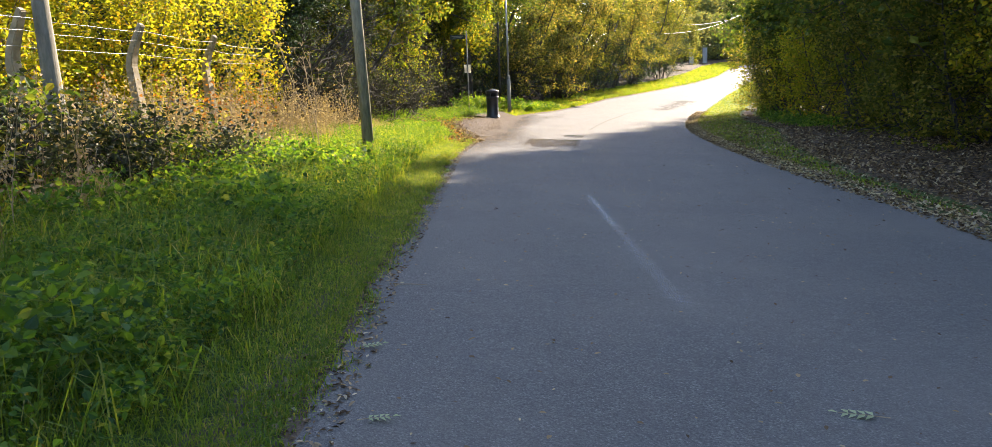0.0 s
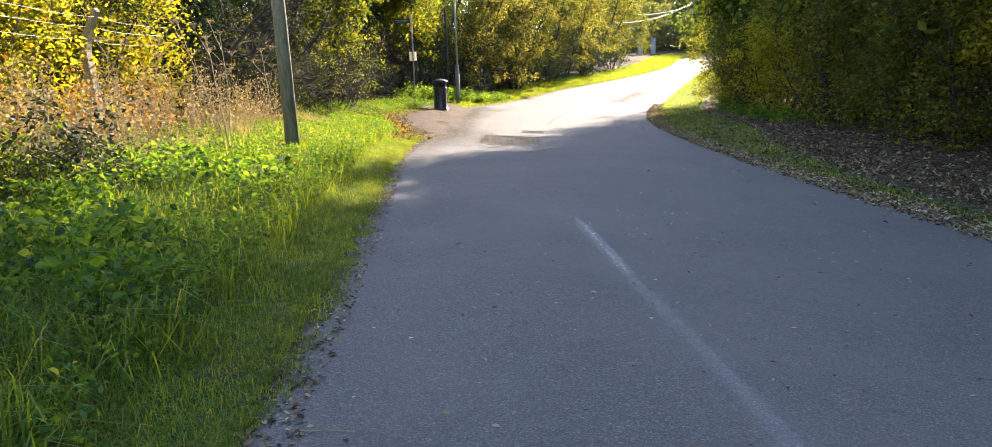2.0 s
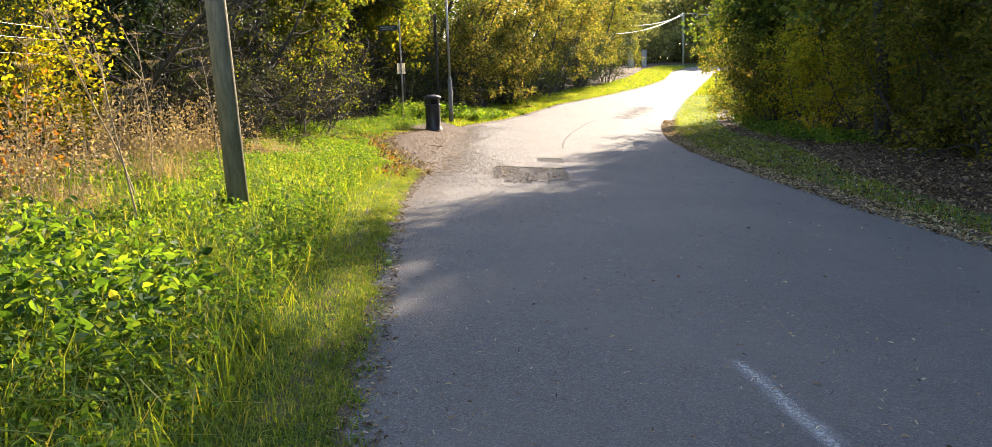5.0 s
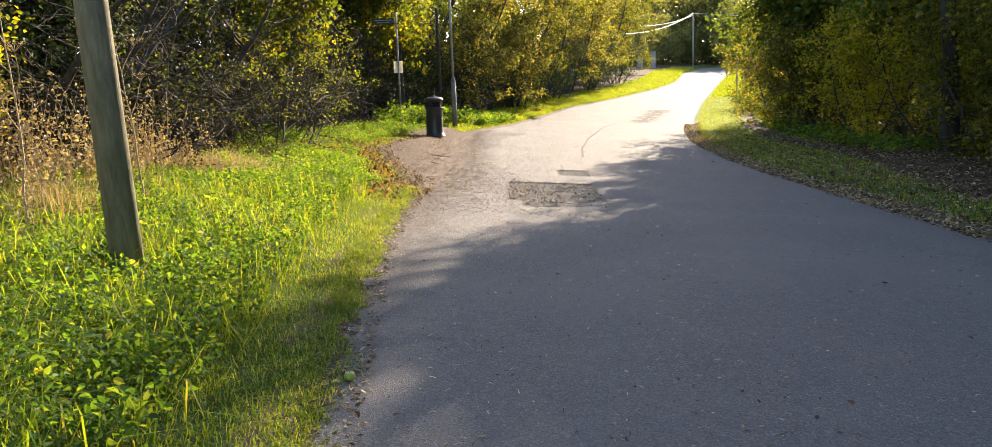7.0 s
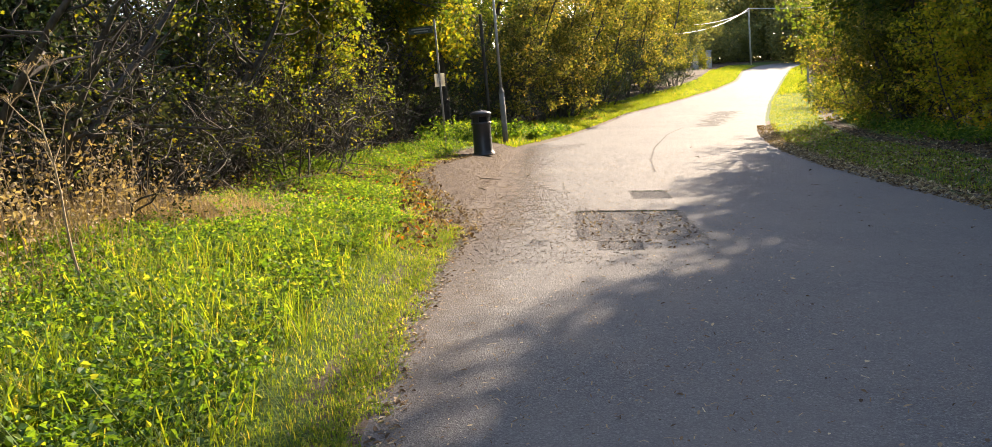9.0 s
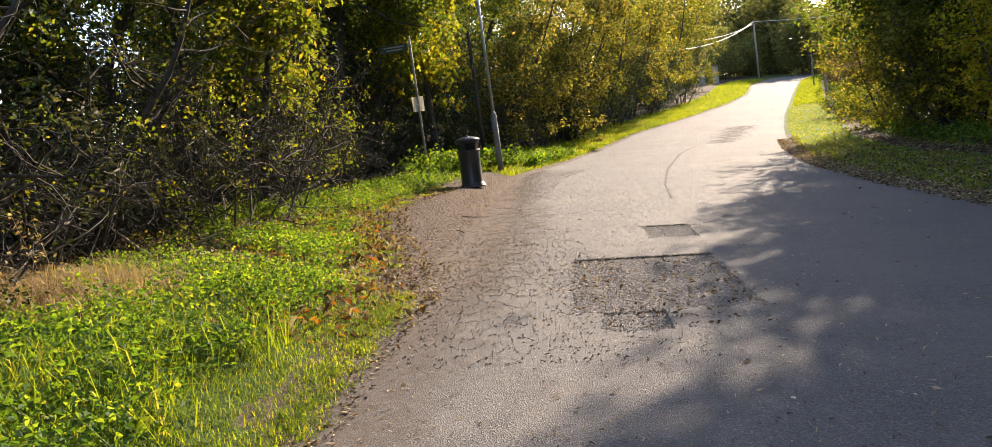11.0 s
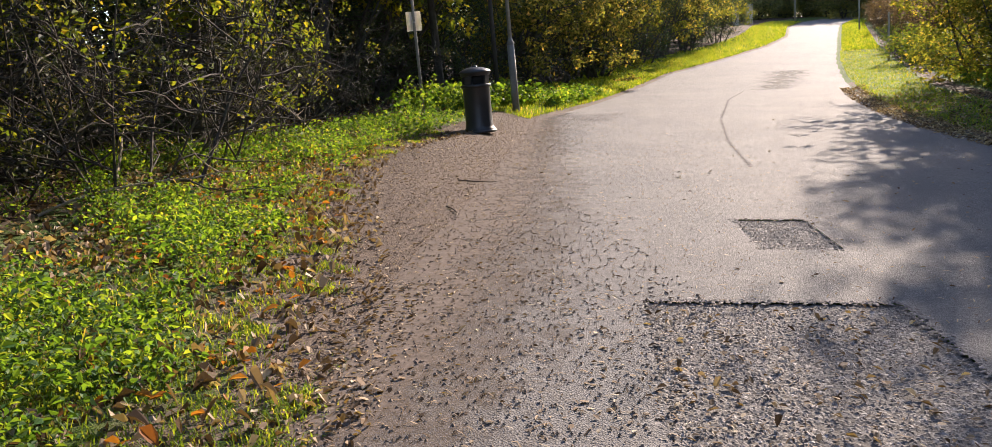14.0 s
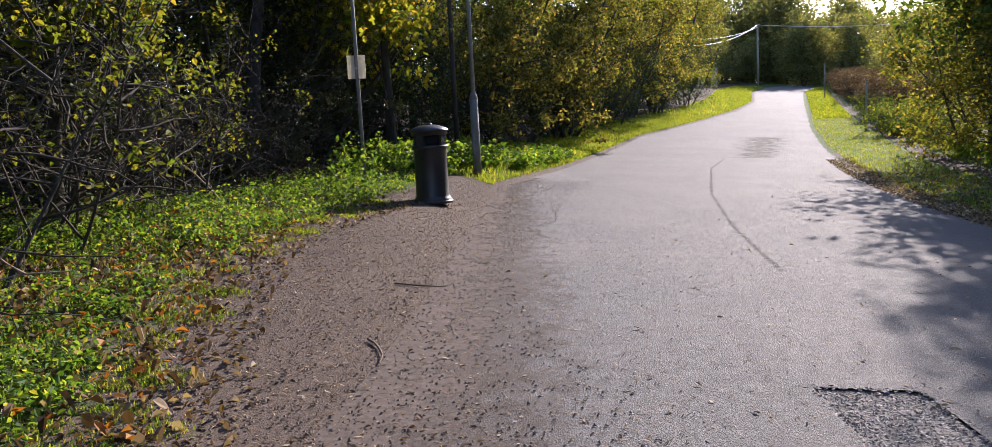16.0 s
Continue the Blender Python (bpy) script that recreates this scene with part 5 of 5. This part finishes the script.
def hanging_spray():
    """Low boughs with big leaves that hang out over the verge."""
    plant("sycamore_tree", "sycamore with large hanging yellow-green leaves", "tree", -5.7, 27.6, 5.6, 91, M_LOBED, M_BARK, 4600, 0.13, 1, 0.09, 0.36, 0.48, 12, 7, 0.24, lobed=True, droop=0.8, lean=(0.14, -0.05), flat=0.3)
    plant("sycamore_tree", "sycamore with golden green boughs above the lamp column", "tree", -4.1, 37.2, 7.4, 92, M_GOLD, M_BARK, 12000, 0.14, 1, 0.12, 0.40, 0.52, 15, 7, 0.28, lobed=True, droop=0.8, lean=(0.13, -0.04), flat=0.3, clump=0.6)


M_GOLD = leaf_mat("golden green leaves", [(0.0, (0.09, 0.13, 0.018)), (0.5, (0.22, 0.24, 0.028)), (0.9, (0.40, 0.34, 0.035)), (1.0, (0.48, 0.30, 0.04))], 0.6)
M_LOBED = leaf_mat("large yellow-green leaves", [(0.0, (0.07, 0.11, 0.016)), (0.5, (0.14, 0.18, 0.025)), (0.9, (0.28, 0.25, 0.03)), (1.0, (0.33, 0.22, 0.03))], 0.55)
thicket()
hanging_spray()
OVER = "tall trees over the wood edge"
canopy = plant("maple_tree", "tall maple with dark green boughs over the wood edge", "tree", -5.9, 33.6, 9.5, 95, M_GREEN, M_BARK, 15000, 0.13, 1, 0.15, 0.42, 0.44, 15, 8, 0.34, lean=(0.08, -0.03), group=OVER, flat=0.5)
for x, y, r, k in [(-5.0, 39.5, 120, 0.95), (-6.6, 26.6, 230, 0.85), (-4.2, 46.0, 310, 1.0), (-7.4, 21.5, 40, 0.8), (-10.6, 27.8, 75, 0.95), (-11.8, 32.4, 155, 1.0), (-10.4, 23.6, 265, 0.95), (-12.5, 37.5, 20, 1.05), (-9.2, 36.0, 200, 1.0), (-13.5, 28.5, 330, 1.1)]:
    repeat(canopy, x, y, r, k)


def pale_field():
    rng = np.random.default_rng(77)
    n = 30000
    x, y = rng.uniform(-46, -12.5, n), rng.uniform(22, 70, n)
    v, f = blades(rng, on_ground(x, y, -0.02), 0.45, 0.02, 0.6)
    stuff("field_grass", v, f, M_SEED, "pale dry field grass beyond the wood", "grass")


pale_field()
verge_grass()
far_grass()
weeds()
dry_weeds()
litter()
for x, y, rz, s in [(0.62, 1.97, -75, 0.55), (2.95, 2.42, 75, 0.8), (0.33, 2.92, -60, 0.55)]:
    ash_leaf(x, y, rz, s)
twig(0.18, 4.38, 12, 0.24, 0.0035, M_STALK, "thin pale stick lying on the asphalt")
twig(-1.75, 24.6, -60, 0.5, 0.009, M_TWIG, "dark fallen twig on the bare soil")
twig(-1.9, 26.2, 10, 0.45, 0.008, M_TWIG, "dark fallen twig on the bare soil")
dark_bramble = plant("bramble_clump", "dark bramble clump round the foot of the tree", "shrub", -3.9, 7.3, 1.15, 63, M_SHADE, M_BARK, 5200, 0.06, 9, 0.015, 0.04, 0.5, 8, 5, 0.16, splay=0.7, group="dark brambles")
repeat(dark_bramble, -4.6, 6.2, 130, 1.1)
repeat(dark_bramble, -3.3, 7.9, 220, 0.7)


def windfall_apple(x, y):
    top = thing("windfall_apple", x, y, float(top_z(np.array(x), np.array(y))), "small green windfall apple lying on the tarmac edge", "apple")
    part("flesh", bm_smooth(lathe([(0.006, 0.002), (0.018, 0.004), (0.026, 0.016), (0.027, 0.028), (0.022, 0.042), (0.012, 0.047), (0.004, 0.043)], 16)), M_APPLE, top)
    t = Tubes()
    t.add([(0, 0, 0.042), (0.003, 0.001, 0.052), (0.008, 0.002, 0.060)], [0.0014, 0.0012, 0.001], 5)
    part("stalk", t.mesh("stalk", M_TWIG), M_TWIG, top)


M_APPLE = make_plain("green apple skin", (0.22, 0.30, 0.05), (0.36, 0.40, 0.09), 0.4, 0.4, 0, 30, 0.05)
windfall_apple(-0.81, 12.1)
repeat(hw, -4.9, 8.3, 60, 0.7)
repeat(hw, -4.7, 5.2, 160, 1.0)
repeat(hw, -3.6, 7.4, 250, 0.6)


def hogweed(x, y, h, seed):
    """A dead umbellifer: a pale branching stalk with spoked seed heads."""
    rng = np.random.default_rng(seed)
    top = thing("dead_hogweed", x, y, float(ground_z(x, y)) - 0.03, "tall pale dead hogweed stalk with bare seed heads", "weed", "dead hogweed stalks")
    t = Tubes()
    stem = wander(rng, (0, 0, 0), (rng.normal() * 0.08, rng.normal() * 0.08, 1), h, 8, 0.06)
    t.add(stem, 0.011 * np.linspace(1, 0.4, 9), 6)
    ends = [stem[-1]]
    for k in (4, 5, 6, 7):
        a = rng.uniform(0, math.tau)
        side = wander(rng, stem[k], (math.cos(a) * 0.7, math.sin(a) * 0.7, 0.9), h * rng.uniform(0.16, 0.3), 4, 0.1, 0.05)
        t.add(side, 0.006 * np.linspace(1, 0.5, 5), 5)
        ends.append(side[-1])
    part("stalk", t.mesh("stalk", M_STALK), M_STALK, top)
    for e in ends:
        u = Tubes()
        tips = []
        for k in range(13):
            a, q = math.tau * k / 13, rng.uniform(0.3, 1.0)
            tip = e + np.array([math.cos(a) * 0.09 * q, math.sin(a) * 0.09 * q, 0.07])
            u.add([e, (e + tip) / 2 + [0, 0, 0.012], tip], [0.002, 0.0016, 0.0012], 3)
            tips += [tip + rng.normal(size=3) * 0.008 for _ in range(4)]
        hd_ = part("seed_head", u.mesh("seed_head", M_STALK), M_STALK, top)
        v, f = leaf_arrays(rng, np.array(tips), 0.013, 0.3, 0.3, 0.0)
        part("seeds", mesh_np("seeds", v, f, M_SEED), M_SEED, hd_)["kind"] = "stuff"


for k, (x, y, h) in enumerate([(-3.15, 12.5, 1.75), (-3.5, 13.3, 2.1), (-3.9, 14.6, 1.9), (-4.3, 11.7, 1.6), (-3.7, 16.2, 1.7), (-4.6, 13.2, 1.5)]):
    hogweed(x, y, h, 300 + k)


def dead_branch(x, y, rz, rise_, ln, r, seed):
    """A fallen bare branch propped against the thicket, with side twigs."""
    rng = np.random.default_rng(seed)
    t = Tubes()
    base = np.array([x, y, float(ground_z(x, y)) + r * 0.5])
    way = (math.cos(radians(rz)), math.sin(radians(rz)), rise_)
    p = wander(rng, base, way, ln, 7, 0.12)
    t.add(p, r * np.linspace(1, 0.3, 8), 6)
    for k in range(5):
        q = p[rng.integers(2, 7)]
        t.add(wander(rng, q, (rng.normal(), rng.normal(), 0.4), ln * rng.uniform(0.15, 0.35), 4, 0.2), r * 0.45 * np.linspace(1, 0.3, 5), 4)
    tagged(new("dead_branch", t.mesh("dead_branch", M_DEAD)), "bare pale dead branch leaning in the undergrowth", "branch", "dead branches")


M_DEAD = make_plain("bleached dead wood", (0.16, 0.13, 0.10), (0.36, 0.31, 0.25), 0.9, 0.2, 0, 18, 0.2)
for k, (x, y, rz, rs_, ln, r) in enumerate([(-4.6, 29.3, 150, 0.9, 2.0, 0.014), (-4.75, 29.5, 135, 1.1, 1.8, 0.011), (-4.9, 28.6, 170, 0.7, 1.6, 0.012), (-5.3, 25.0, 120, 0.6, 2.2, 0.02), (-5.0, 22.4, 160, 0.5, 2.0, 0.018),
                                            (-4.6, 20.6, 200, 0.6, 1.6, 0.012), (-4.3, 18.8, 140, 0.7, 1.6, 0.010), (-5.6, 26.6, 60, 0.4, 2.4, 0.02), (-4.9, 19.6, 100, 0.8, 1.5, 0.009), (-5.1, 23.5, 40, 0.3, 1.9, 0.016)]):
    dead_branch(x, y, rz, rs_, ln, r, 400 + k)
